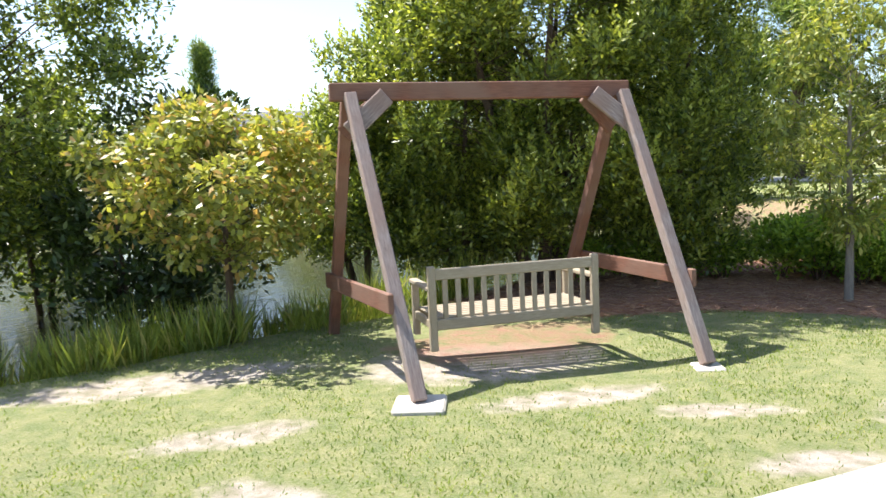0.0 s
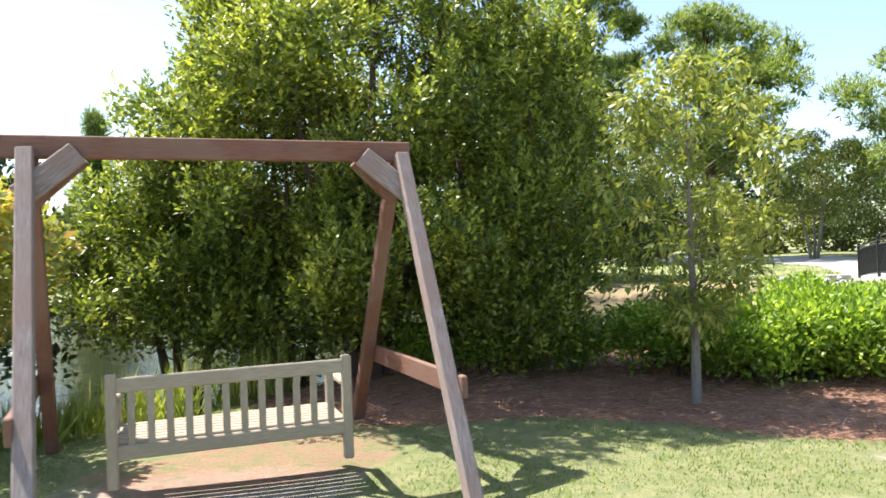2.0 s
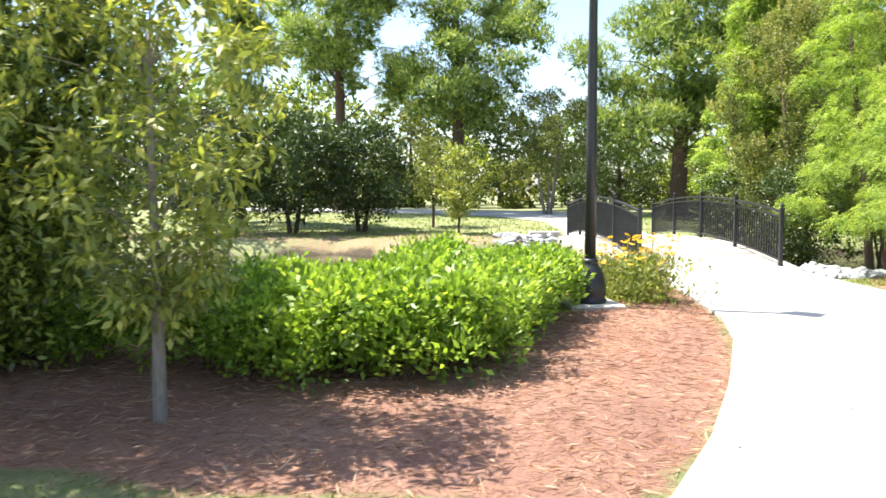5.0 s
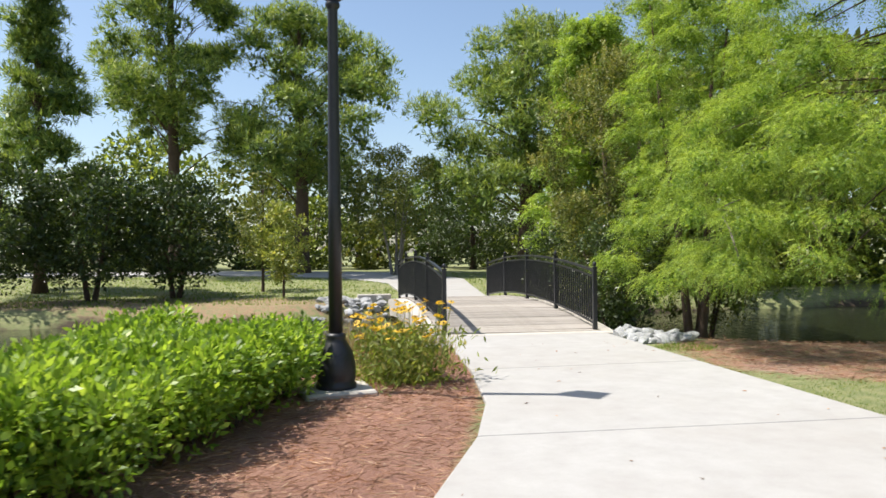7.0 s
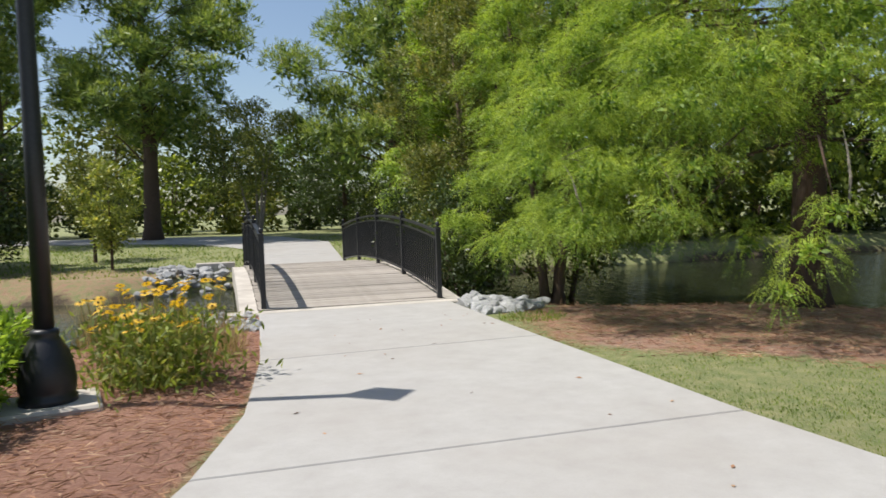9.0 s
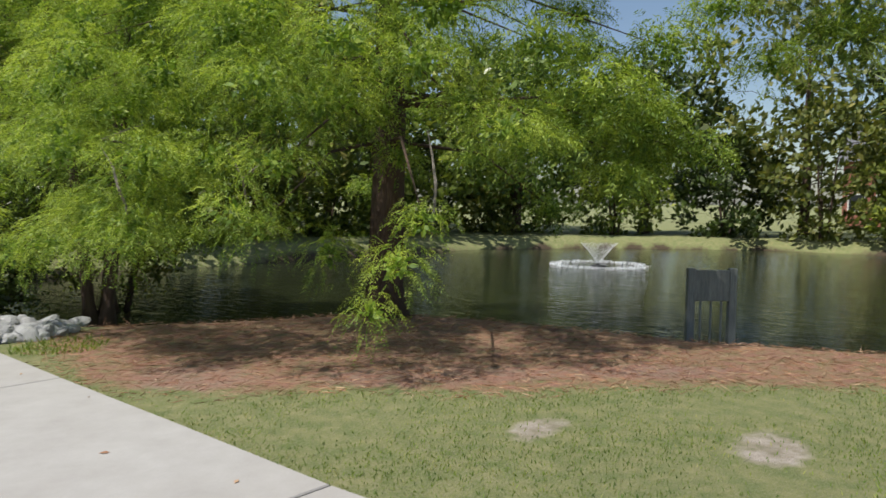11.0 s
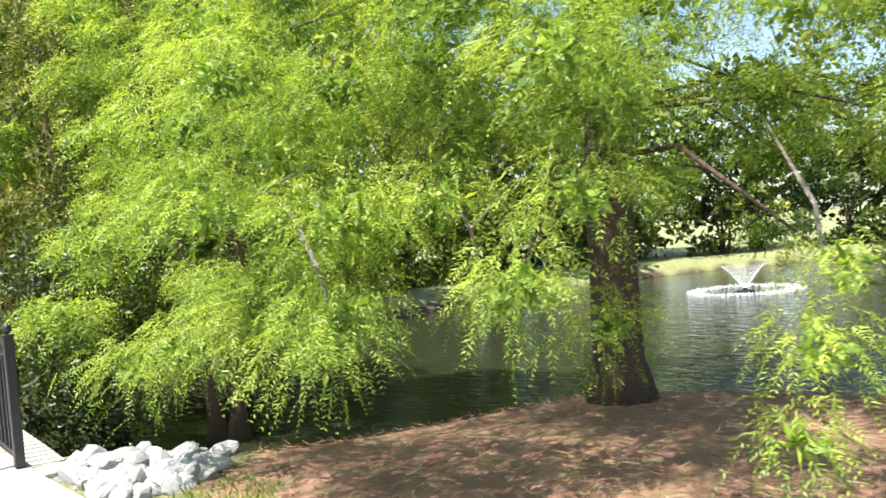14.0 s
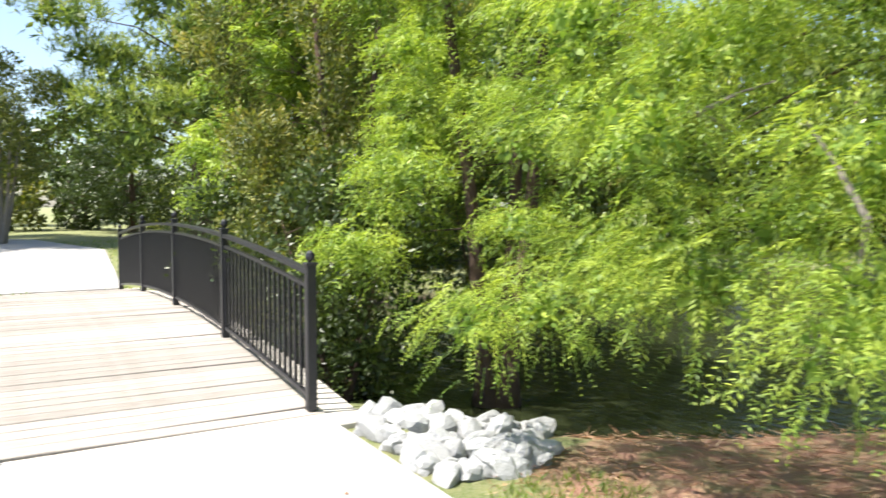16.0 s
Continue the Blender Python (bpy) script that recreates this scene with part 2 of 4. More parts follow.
def quads(name, corners, mat, young=None):
    """A mesh of loose quads from an array N x 4 x 3; young: each leaf's share of tip colour, 0 to 1, for new growth
    and for painted top light.
    """
    n = len(corners)
    me = bpy.data.meshes.new(name)
    me.vertices.add(4 * n)
    me.vertices.foreach_set("co", np.ascontiguousarray(corners, dtype=np.float32).ravel())
    me.loops.add(4 * n)
    me.loops.foreach_set("vertex_index", np.arange(4 * n, dtype=np.int32))
    me.polygons.add(n)
    me.polygons.foreach_set("loop_start", np.arange(0, 4 * n, 4, dtype=np.int32))
    me.materials.append(mat)
    if young is not None:
        me.attributes.new("young", "FLOAT", "FACE").data.foreach_set("value", np.ascontiguousarray(young, dtype=np.float32))
    me.update()
    me.validate()
    return me


def unit(a):
    return a / np.maximum(np.linalg.norm(a, axis=-1, keepdims=True), 1e-9)


def leaves(at, way, length, width, roll=None):
    """Pointed leaves: base points, directions, sizes -> N x 4 x 3 corners."""
    n = len(at)
    way = unit(way)
    side = unit(np.cross(way, rng.normal(size=(n, 3)) if roll is None else roll))
    up = np.cross(side, way)
    L, W = np.reshape(length, (-1, 1)) * np.ones((n, 1)), np.reshape(width, (-1, 1)) * np.ones((n, 1))
    mid = at + way * L * 0.45 + up * L * 0.06
    return np.stack([at, mid + side * W / 2, at + way * L, mid - side * W / 2], 1)


def sprays(at, way, length, pairs=7, leaflet=0.06, width=0.014):
    """Feathery twigs: leaflets in two rows along each drooping axis."""
    n = len(at)
    way = unit(way)
    side = unit(np.cross(way, rng.normal(size=(n, 3)) * 0.5 + np.array([0, 0, 1.0])))
    out = []
    length = np.reshape(length, (-1, 1)) * np.ones((n, 1))
    for i in range(pairs):
        s = (i + 0.6) / pairs
        p = at + way * length * s - np.array([0, 0, 1.0]) * length * 0.35 * s * s
        size = leaflet * (0.6 + 0.8 * math.sin(math.pi * min(1, s + 0.12))) * rng.uniform(0.8, 1.2, n)
        for sg in (-1, 1):
            d = way * 0.6 + sg * side * 0.9 - np.array([0, 0, 0.25]) + rng.normal(size=(n, 3)) * 0.18
            out.append(leaves(p, d, size, width, np.array([0, 0, 1.0]) + rng.normal(size=(n, 3)) * 0.45))
    return np.concatenate(out)


def tufts(at, way, needle=0.28, width=0.02, count=9):
    """Needle clusters that fan out round each shoot."""
    out = []
    for i in range(count):
        d = unit(way) * 0.75 + unit(rng.normal(size=at.shape)) * 0.9
        out.append(leaves(at, d, needle * rng.uniform(0.7, 1.15, len(at)), width, facing(unit(way), 0.4)))
    return np.concatenate(out)


def shoots(at, way, length, count=12, leaf=0.08, width=0.03):
    """Leafy shoots: leaves set spirally along each upright twig."""
    n = len(at)
    way = unit(way)
    a = unit(np.cross(way, rng.normal(size=(n, 3))))
    b = np.cross(way, a)
    length = np.reshape(length, (-1, 1)) * np.ones((n, 1))
    out = []
    for i in range(count):
        s = (i + 0.5) / count
        r = a * math.cos(2.4 * i) + b * math.sin(2.4 * i)
        out.append(leaves(at + way * length * s, way * (0.35 + 0.6 * s) + r * 0.75, leaf * (1.15 - 0.45 * s) * rng.uniform(0.8, 1.15, n), width, way + r * 0.2))
    return np.concatenate(out)


def inside_lobes(lobes, n, shell=0.5, top=0.55):
    """Points in a set of lobes (x, y, z, rx, ry, rz), with the outward direction at each."""
    lobes = np.array(lobes)
    vol = (lobes[:, 3] * lobes[:, 4] * lobes[:, 5]) ** 0.75
    pick = rng.choice(len(lobes), n, p=vol / vol.sum())
    u = unit(rng.normal(size=(n, 3)))
    u[:, 2] = np.where(rng.random(n) < top, np.abs(u[:, 2]), u[:, 2])
    r = (shell + (1 - shell) * rng.random(n) ** 0.6)[:, None] * (1 + 0.12 * rng.normal(size=(n, 1)))
    rad = lobes[pick, 3:]
    return lobes[pick, :3] + u * rad * r, u


def core(lobes, n, size):
    """Large shaded inner leaves that fill the heart of each lobe."""
    small = [(*lb[:3], lb[3] * 0.5, lb[4] * 0.5, lb[5] * 0.5) for lb in lobes]
    p, u = inside_lobes(small, n, 0.1, 0.0)
    return leaves(p - u * size * 0.4, u + unit(rng.normal(size=u.shape)), size * rng.uniform(0.6, 1.2, n), size * 0.5)


def facing(u, rough=0.4):
    return u * 0.7 + np.array([0, 0, 0.7]) + rng.normal(size=u.shape) * rough


def crown_lobes(centre, radii, count, size, flat=0.7, seed=0, low=-1.0):
    """Lobes spread over an ellipsoid crown, denser towards its surface."""
    r = np.random.default_rng(seed)
    out = []
    for i in range(count):
        zf = low + (1 - low) * (i + 0.5) / count
        a = i * 2.39996 + r.uniform(-0.4, 0.4)
        rr = math.sqrt(max(0.0, 1 - zf * zf)) * (r.uniform(0.72, 1.05) if i % 4 else r.uniform(0.2, 0.6))
        s = size * r.uniform(0.7, 1.3)
        out.append((centre[0] + radii[0] * rr * math.cos(a), centre[1] + radii[1] * rr * math.sin(a), centre[2] + radii[2] * zf * 0.92,
                    s, s, s * flat))
    return out


def limbs(b, base, lobes, top, r0, bend=0.25, start=0.25, seg=6, every=1, rise=-0.12):
    """Boughs that run from a trunk (base to top) out to the lobes."""
    base, top = Vector(base), Vector(top)
    for lb in lobes[::every]:
        c = Vector(lb[:3])
        f = min(0.92, max(start, (c.z - base.z) / max(0.1, top.z - base.z) + rise))
        o = base.lerp(top, f)
        m = o.lerp(c, 0.5) + Vector((0, 0, bend * (c - o).length * 0.4))
        r = max(0.006, r0 * (1 - 0.7 * f) * 0.17)
        b.tube([o, m, c], [r, r * 0.6, r * 0.15], seg, False)


def tree(name, label, base, top, r0, lobes, crown_corners, leaf_mat, bark=None, stems=1, spread=0.3, flare=1.5, group="", every=1, start=0.25, rise=-0.12, young=None):
    """A tree: trunk with boughs, and a crown of many separate leaves."""
    t = thing(name, label, "tree" if "shrub" not in name else "shrub", base, 0, group)
    inv = np.array(base)
    b = Build()
    for k in range(stems):
        a = 2.4 * k + 0.5
        off = Vector((math.cos(a), math.sin(a), 0)) * (spread if stems > 1 else 0)
        bo, tp = Vector((0, 0, -0.15)) + off * 0.25, Vector(top) - Vector(base) + off * 2.0
        pts = [bo, bo.lerp(tp, 0.06), bo.lerp(tp, 0.3) + Vector((0.03, -0.04, 0)) * r0 * 6, bo.lerp(tp, 0.65) - Vector((0.03, -0.02, 0)) * r0 * 6, tp]
        rr = r0 / math.sqrt(stems)
        b.tube(pts, [rr * flare, rr * 1.08, rr * 0.85, rr * 0.55, rr * 0.15], 10)
        mine = [tuple(np.array(lb[:3]) - inv) for lb in lobes[k::stems]]
        limbs(b, bo, mine, tp, rr, 0.25, start, 6, every, rise)
    part("trunk", b, bark or M_BARK, t, "", True)
    part("crown", quads("crown", crown_corners - inv, leaf_mat, young), None, t)
    return t


def inside(px, py, poly):
    res = np.zeros(px.shape, bool)
    n = len(poly)
    for i in range(n):
        (x1, y1), (x2, y2) = poly[i], poly[(i + 1) % n]
        cond = ((y1 > py) != (y2 > py)) & (px < (x2 - x1) * (py - y1) / ((y2 - y1) or 1e-9) + x1)
        res ^= cond
    return res


def distance(px, py, poly, closed=True):
    d = np.full(px.shape, 1e9)
    n = len(poly)
    for i in range(n if closed else n - 1):
        (x1, y1), (x2, y2) = poly[i], poly[(i + 1) % n]
        dx, dy = x2 - x1, y2 - y1
        s = np.clip(((px - x1) * dx + (py - y1) * dy) / (dx * dx + dy * dy + 1e-9), 0, 1)
        d = np.minimum(d, np.hypot(px - x1 - s * dx, py - y1 - s * dy))
    return d


def signed(px, py, poly):
    d = distance(px, py, poly)
    return np.where(inside(px, py, poly), d, -d)


# ---- the plan ----
POND = [(-5.9, 3.9), (-5.3, 4.9), (-4.7, 6.3), (-4.0, 7.2), (-3.6, 8.6), (-3.1, 10.8), (-1.5, 11.7), (0.5, 12.4), (2.5, 14.8), (4.2, 17.4), (5.2, 19.2),
        (9.6, 19.2), (10.1, 18.0), (10.6, 17.4), (11.4, 16.95), (12.4, 16.55), (13.5, 16.1), (14.2, 14.7), (14.5, 13.3), (14.8, 11.9), (15.4, 10.6), (17, 8), (20, 3), (30, -2), (38, 4), (40, 12), (39, 20),
        (35, 25), (30, 28), (22, 28.3), (14, 27.6), (9.5, 27.3), (5, 27.3), (2.6, 25.5), (-1.4, 27), (-5, 26), (-12, 24), (-22, 22), (-25, 12), (-14, 1), (-9, 0.5), (-6.8, 2.2)]
BED_LEFT = [(-2.6, 7.3), (-1.5, 7.2), (-0.3, 7.75), (0.8, 7.8), (1.5, 7.5), (2.8, 7.5), (3.5, 7.1), (4.3, 8.4), (5.0, 9.8), (5.4, 11.2), (5.8, 13), (6.1, 15), (6.2, 18.2), (4.8, 18.6),
            (2, 15), (0, 12.8), (-2, 12), (-3.6, 10), (-3.4, 8)]
BED_RIGHT = [(9.0, 14.5), (9.6, 13.4), (10.3, 12.9), (11.0, 11.9), (11.7, 11.5), (12.7, 10.7), (14, 9.2), (16, 8.0), (18, 7), (15.6, 10.6), (14.6, 13), (13.6, 16), (11.4, 17.6), (9.4, 16.8)]
BED_SWING = [(-3.1, 5.4), (-2.35, 4.85), (-1.4, 5.75), (-0.95, 6.5), (-1.6, 7.2), (-2.7, 6.6)]
FAR_BED = [(-14, 25), (-4, 26.6), (2.6, 25), (4.6, 27), (4.2, 29), (1, 30.5), (-6, 31), (-14, 29)]
SANDS = [(0.3, 3.9, 0.5, 0.2, 30), (-2.9, 3.3, 0.7, 0.25, 40), (-0.2, 4.6, 0.6, 0.2, 20), (-2.2, 2.7, 0.5, 0.25, 0), (0.9, 4.9, 0.5, 0.25, 60), (-2.0, 5.3, 1.35, 0.75, 39), (-4.2, 4.1, 1.5, 0.45, 38), (1.5, 5.6, 0.9, 0.45, 30), (-1.2, 2.6, 0.7, 0.3, 20), (11.3, 10.1, 0.5, 0.28, 10), (10.6, 11.3, 0.4, 0.18, 0),
         (11.2, 12.7, 1.6, 0.5, 140), (9.8, 14.2, 0.8, 0.6, 100), (12.6, 11.6, 1.2, 0.4, 140), (-1.1, 4.6, 0.9, 0.25, 40), (2.6, 7.2, 0.9, 0.3, 20)]
WATER = -0.45
PATH_L = [(-9, -5), (-5, -1.3), (-2, 1.45), (0.0, 3.3), (0.6, 3.9), (2.2, 5.5), (3.8, 7.35), (4.35, 8.4), (4.9, 9.7), (5.52, 11.42), (5.82, 12.7), (5.98, 14.62), (6.03, 16.4), (6.06, 18.15)]
PATH_R = [(-5, -9), (-1.5, -6), (2, -3), (4.5, -0.6), (5.6, 0.8), (7.2, 3.2), (8.6, 6.0), (9.2, 8.2), (9.22, 9.7), (9.06, 11.5), (9.03, 13.0), (8.97, 14.8), (8.94, 16.6), (8.92, 18.5)]
PATH_ALL = PATH_L + PATH_R[::-1]


def sand_mask(x, y):
    m = np.zeros(x.shape)
    for cx, cy, rx, ry, a in SANDS:
        c, s = math.cos(radians(a)), math.sin(radians(a))
        u, v = ((x - cx) * c + (y - cy) * s) / rx, (-(x - cx) * s + (y - cy) * c) / ry
        m = np.maximum(m, np.clip(1.2 - np.hypot(u, v), 0, 0.62))
    return m


def smooth(v):
    v = np.clip(v, 0, 1)
    return v * v * (3 - 2 * v)


def height(x, y):
    d = signed(x, y, POND)
    z = -1.1 * smooth((d + 0.55) / 1.8)
    z = z + 0.5 * smooth((y - 28) / 22) * (d < 0) + 0.03 * np.sin(x * 1.1 + 0.4 * y) * np.sin(y * 0.9) * smooth((-d - 0.5) / 1.0)
    on = smooth((signed(x, y, PATH_ALL) + 0.6) / 0.5)
    return z * (1 - on) - 0.03 * on


def ground_sheet():
    """One ground sheet: fine near the walk, coarser outwards to the horizon."""
    def axis(a, b, fine):
        far = [40, 55, 80, 120, 200, 400, 900, 2000]
        mid_lo = list(np.arange(a - 24, a, 0.8))
        mid_hi = list(np.arange(b + 0.8, b + 24, 0.8))
        return np.array([a - 24 - f for f in far[::-1]] + mid_lo + list(np.arange(a, b + 0.01, fine)) + mid_hi + [b + 24 + f for f in far])
    xs, ys = axis(-8, 17, 0.16), axis(-3, 20, 0.16)
    X, Y = np.meshgrid(xs, ys)
    Z = height(X, Y)
    nx, ny = len(xs), len(ys)
    idx = np.arange(nx * ny).reshape(ny, nx)
    f = np.stack([idx[:-1, :-1], idx[:-1, 1:], idx[1:, 1:], idx[1:, :-1]], -1).reshape(-1, 4)
    me = bpy.data.meshes.new("ground")
    me.from_pydata(np.stack([X, Y, Z], -1).reshape(-1, 3).tolist(), [], f.tolist())
    me.polygons.foreach_set("use_smooth", [True] * len(me.polygons))
    zone = me.color_attributes.new("zone", "FLOAT_COLOR", "POINT")
    mulch = np.maximum.reduce([smooth(0.5 + signed(X, Y, p) / 0.5) for p in (BED_LEFT,)] + [0.5 * smooth(0.5 + signed(X, Y, FAR_BED) / 0.5), 0.58 * smooth(0.5 + signed(X, Y, BED_RIGHT) / 0.5), 0.52 * smooth(0.5 + signed(X, Y, BED_SWING) / 0.5)])
    pond = signed(X, Y, POND)
    mud = smooth((pond + 0.1) / 0.4)
    data = np.stack([mulch, sand_mask(X, Y), mud, np.ones_like(X)], -1)
    zone.data.foreach_set("color", data.astype(np.float32).ravel())
    me.materials.append(M_GROUND)
    tagged(new("ground", me), "lawn with pine-straw beds and bare sandy patches", "ground", kind="structure")


ground_sheet()
water = Build().add([(-60, -40, WATER), (70, -40, WATER), (70, 40, WATER), (-60, 40, WATER)], [(0, 1, 2, 3)])
tagged(new("water", water.mesh("water", M_WATER)), "dark rippled pond water", "water", kind="structure")


# ---- concrete path ----
def along(line, s):
    s = min(max(s, 0), len(line) - 1.0001)
    i = int(s)
    return Vector(line[i]).lerp(Vector(line[i + 1]), s - i)


def slab(parent, left, right, s0, s1, top, thick=0.12, gap=0.006, rise=0.0):
    n = max(2, int((s1 - s0) * 4) + 1)
    e = gap * 1.0
    ss = [s0 + e + (s1 - s0 - 2 * e) * i / (n - 1) for i in range(n)]
    out = [along(left, s) for s in ss] + [along(right, s) for s in reversed(ss)]
    c = sum(out, Vector((0, 0))) / len(out)
    ins = [p + (c - p).normalized() * 0.012 for p in out]
    k = len(out)
    v = [(*p, top) for p in ins] + [(*p, top - 0.008) for p in out] + [(*p, top - thick) for p in out]
    f = [tuple(range(k))[::-1]] + [(r * k + i, r * k + (i + 1) % k, (r + 1) * k + (i + 1) % k, (r + 1) * k + i) for r in (0, 1) for i in range(k)]
    v = [(x, y, z + rise * float(smooth((y - 28) / 22))) for x, y, z in v]
    part("slab", Build().add(v, [q[::-1] for q in f]), M_CONCRETE, parent)


pavement = thing("pavement", "pale concrete footpath with sawn joints and stained edges", "footpath", kind="structure")
JOINTS = [0, 1.2, 2.4, 3.6, 4.7, 5.9, 7.3, 9.0, 11.0, 13]
for s0, s1 in zip(JOINTS, JOINTS[1:]):
    slab(pavement, PATH_L, PATH_R, s0, s1, 0.018)
far_path = thing("pavement", "pale concrete footpath beyond the bridge", "footpath", kind="structure")
FAR_L = [(5.95, 28.25), (6.2, 32), (6.0, 36), (4.0, 40), (-2, 43), (-14, 45)]
FAR_R = [(8.7, 28.25), (9.0, 32), (9.4, 38), (7.5, 43), (0, 46.5), (-14, 48.5)]
for i in range(5):
    slab(far_path, FAR_L, FAR_R, i, i + 1, 0.05, 0.3, 0.006, 0.5)


# ---- bridge ----
B0, B1, BX0, BX1, LEAN_X = 18.45, 28.1, 6.15, 8.85, -0.02
SPAN = B1 - B0


def deck_z(y):
    u = (y - B0) / SPAN
    return 0.03 + 0.30 * 4 * u * (1 - u) * 0.9


def ribbon(x, ys, section):
    """A bar of that section (offset, height) that follows the arch of the deck."""
    b, k = Build(), len(section)
    v = [(bx(x + o, yy), yy, deck_z(yy) + dz) for yy in ys for o, dz in section]
    f = [(i * k + j, i * k + (j + 1) % k, (i + 1) * k + (j + 1) % k, (i + 1) * k + j) for i in range(len(ys) - 1) for j in range(k)]
    return b.add(v, f + [tuple(range(k))[::-1], tuple((len(ys) - 1) * k + j for j in range(k))])


def bx(x, y):
    return x + LEAN_X * (y - B0)


bridge = thing("footbridge", "arched timber deck footbridge on concrete abutments over the pond", "bridge", (0, 0, 0))
plank_mesh = Build().box((BX1 - BX0 + 0.16, 0.138, 0.045), None, 0.006).mesh("plank", M_PLANK)
n_planks = int(SPAN / 0.146)
for i in range(n_planks):
    y = B0 + (i + 0.5) * SPAN / n_planks
    slope = math.degrees(math.atan((deck_z(y + 0.05) - deck_z(y - 0.05)) / 0.1))
    p = part("plank", plank_mesh, None, bridge)
    p.matrix_basis = pose(bx((BX0 + BX1) / 2, y) + rng.uniform(-0.012, 0.012), y, deck_z(y) - 0.0225 + rng.uniform(-0.003, 0.003), slope, rng.uniform(-0.3, 0.3), rng.uniform(-0.2, 0.2))
for x in (BX0 - 0.22, BX1 + 0.22):
    b = ribbon(x, np.linspace(B0, B1, 17), [(-0.13, -0.5), (0.13, -0.5), (0.13, -0.03), (-0.13, -0.03)])
    part("side_beam", b, M_KERB, bridge, "pale concrete edge beam")
for y, w in ((B0 - 0.16, 0.3), (B1 + 0.14, 0.25)):
    part("abutment", Build().box((3.9, w, 1.6), pose(bx(7.5, y), y, -0.79 + 0.012, 0, 0, 1), 0.015), M_KERB, bridge, "concrete abutment sill")
part("wing_wall", Build().box((1.0, 0.3, 1.2), pose(5.2, B1 - 0.1, -0.4, 0, 0, 2), 0.02), M_KERB, bridge, "grey concrete wing wall")
part("wing_wall", Build().box((1.5, 0.22, 1.0), pose(5.35, B0 - 0.15, -0.5, 0, 0, 2), 0.02), M_KERB, bridge, "grey concrete wing wall")


def ring_mesh(r=0.04, t=0.007):
    b = Build()
    v, f = [], []
    for i in range(10):
        a = 2 * math.pi * i / 10
        for j in range(4):
            c = 2 * math.pi * j / 4
            v.append((0, (r + t * math.cos(c)) * math.cos(a), (r + t * math.cos(c)) * math.sin(a)))
            f.append((i * 4 + j, (i + 1) % 10 * 4 + j, (i + 1) % 10 * 4 + (j + 1) % 4, i * 4 + (j + 1) % 4))
    return b.add(v, f).mesh("ring", M_BLACK)


baluster_mesh = Build().box((0.026, 0.026, 0.80), None, 0.002).mesh("baluster", M_BLACK)
post_mesh = Build().box((0.075, 0.075, 1.1), pose(0, 0, 0.55), 0.006).mesh("post", M_BLACK)
cap_mesh = Build().box((0.092, 0.092, 0.02), pose(0, 0, 1.105), 0.004).lathe([(0.014, 1.11), (0.018, 1.125), (0.03, 1.135), (0.038, 1.16), (0.032, 1.185), (0.008, 1.205)], 10).mesh("finial", M_BLACK)
RING = ring_mesh()
for side, x in (("west", BX0), ("east", BX1)):
    rail = thing("bridge_railing", "black painted metal railing with ball finials along the footbridge", "railing", (0, 0, 0), 0, "railings of the footbridge")
    for i in range(5):
        y = B0 + 0.08 + (SPAN - 0.16) * i / 4
        p = part("post", post_mesh, None, rail)
        p.matrix_basis = pose(bx(x, y), y, deck_z(y))
        c = part("finial", cap_mesh, None, p)
    for nm, dz, wd, ht in (("top_rail", 1.04, 0.06, 0.035), ("middle_rail", 0.93, 0.035, 0.025), ("bottom_rail", 0.10, 0.035, 0.03)):
        b = ribbon(x, np.linspace(B0 + 0.06, B1 - 0.06, 25), [(-wd / 2, dz - ht / 2), (wd / 2, dz - ht / 2), (wd / 2, dz + ht / 2), (-wd / 2, dz + ht / 2)])
        part(nm, b, M_BLACK, rail)
    n_b = 76
    for i in range(n_b):
        y = B0 + 0.16 + (SPAN - 0.32) * i / (n_b - 1)
        part("baluster", baluster_mesh, None, rail).matrix_basis = pose(bx(x, y), y, deck_z(y) + 0.52)
        if i % 1 == 0:
            part("ring", RING, None, rail).matrix_basis = pose(bx(x, y), y, deck_z(y) + 0.982)


# ---- stones by the bridge ----
def rock_mesh(seed):
    bm = bmesh.new()
    bmesh.ops.create_icosphere(bm, subdivisions=2, radius=1)
    for v in bm.verts:
        d = noise.noise(v.co * 1.1 + Vector((seed * 7.3, 0, 0))) * 0.5
        v.co = v.co * (1 + d)
        v.co.z *= 0.62
    for k in range(5):
        nrm = Vector(rng.normal(size=3)).normalized()
        for v in bm.verts:
            h = v.co.dot(nrm)
            if h > 0.55:
                v.co -= nrm * (h - 0.55)
    me = bpy.data.meshes.new("rock")
    bm.to_mesh(me)
    bm.free()
    me.materials.append(M_ROCK)
    return me


ROCKS = [rock_mesh(i) for i in range(7)]


def riprap(label, poly, count, lo, hi):
    t = thing("riprap", label, "stones")
    xs, ys = [p[0] for p in poly], [p[1] for p in poly]
    n = 0
    while n < count:
        x, y = rng.uniform(min(xs), max(xs)), rng.uniform(min(ys), max(ys))
        if not inside(np.array([x]), np.array([y]), poly)[0]:
            continue
        s = rng.uniform(lo, hi)
        p = part("rock", ROCKS[n % 7], None, t)
        z = float(height(np.array([x]), np.array([y]))[0])
        p.matrix_basis = pose(x, y, z + s * rng.uniform(0.1, 0.4), *rng.uniform(-25, 25, 2), rng.uniform(0, 360)) @ Matrix.Diagonal((s, s * rng.uniform(0.6, 1), s * rng.uniform(0.7, 1), 1))
        n += 1


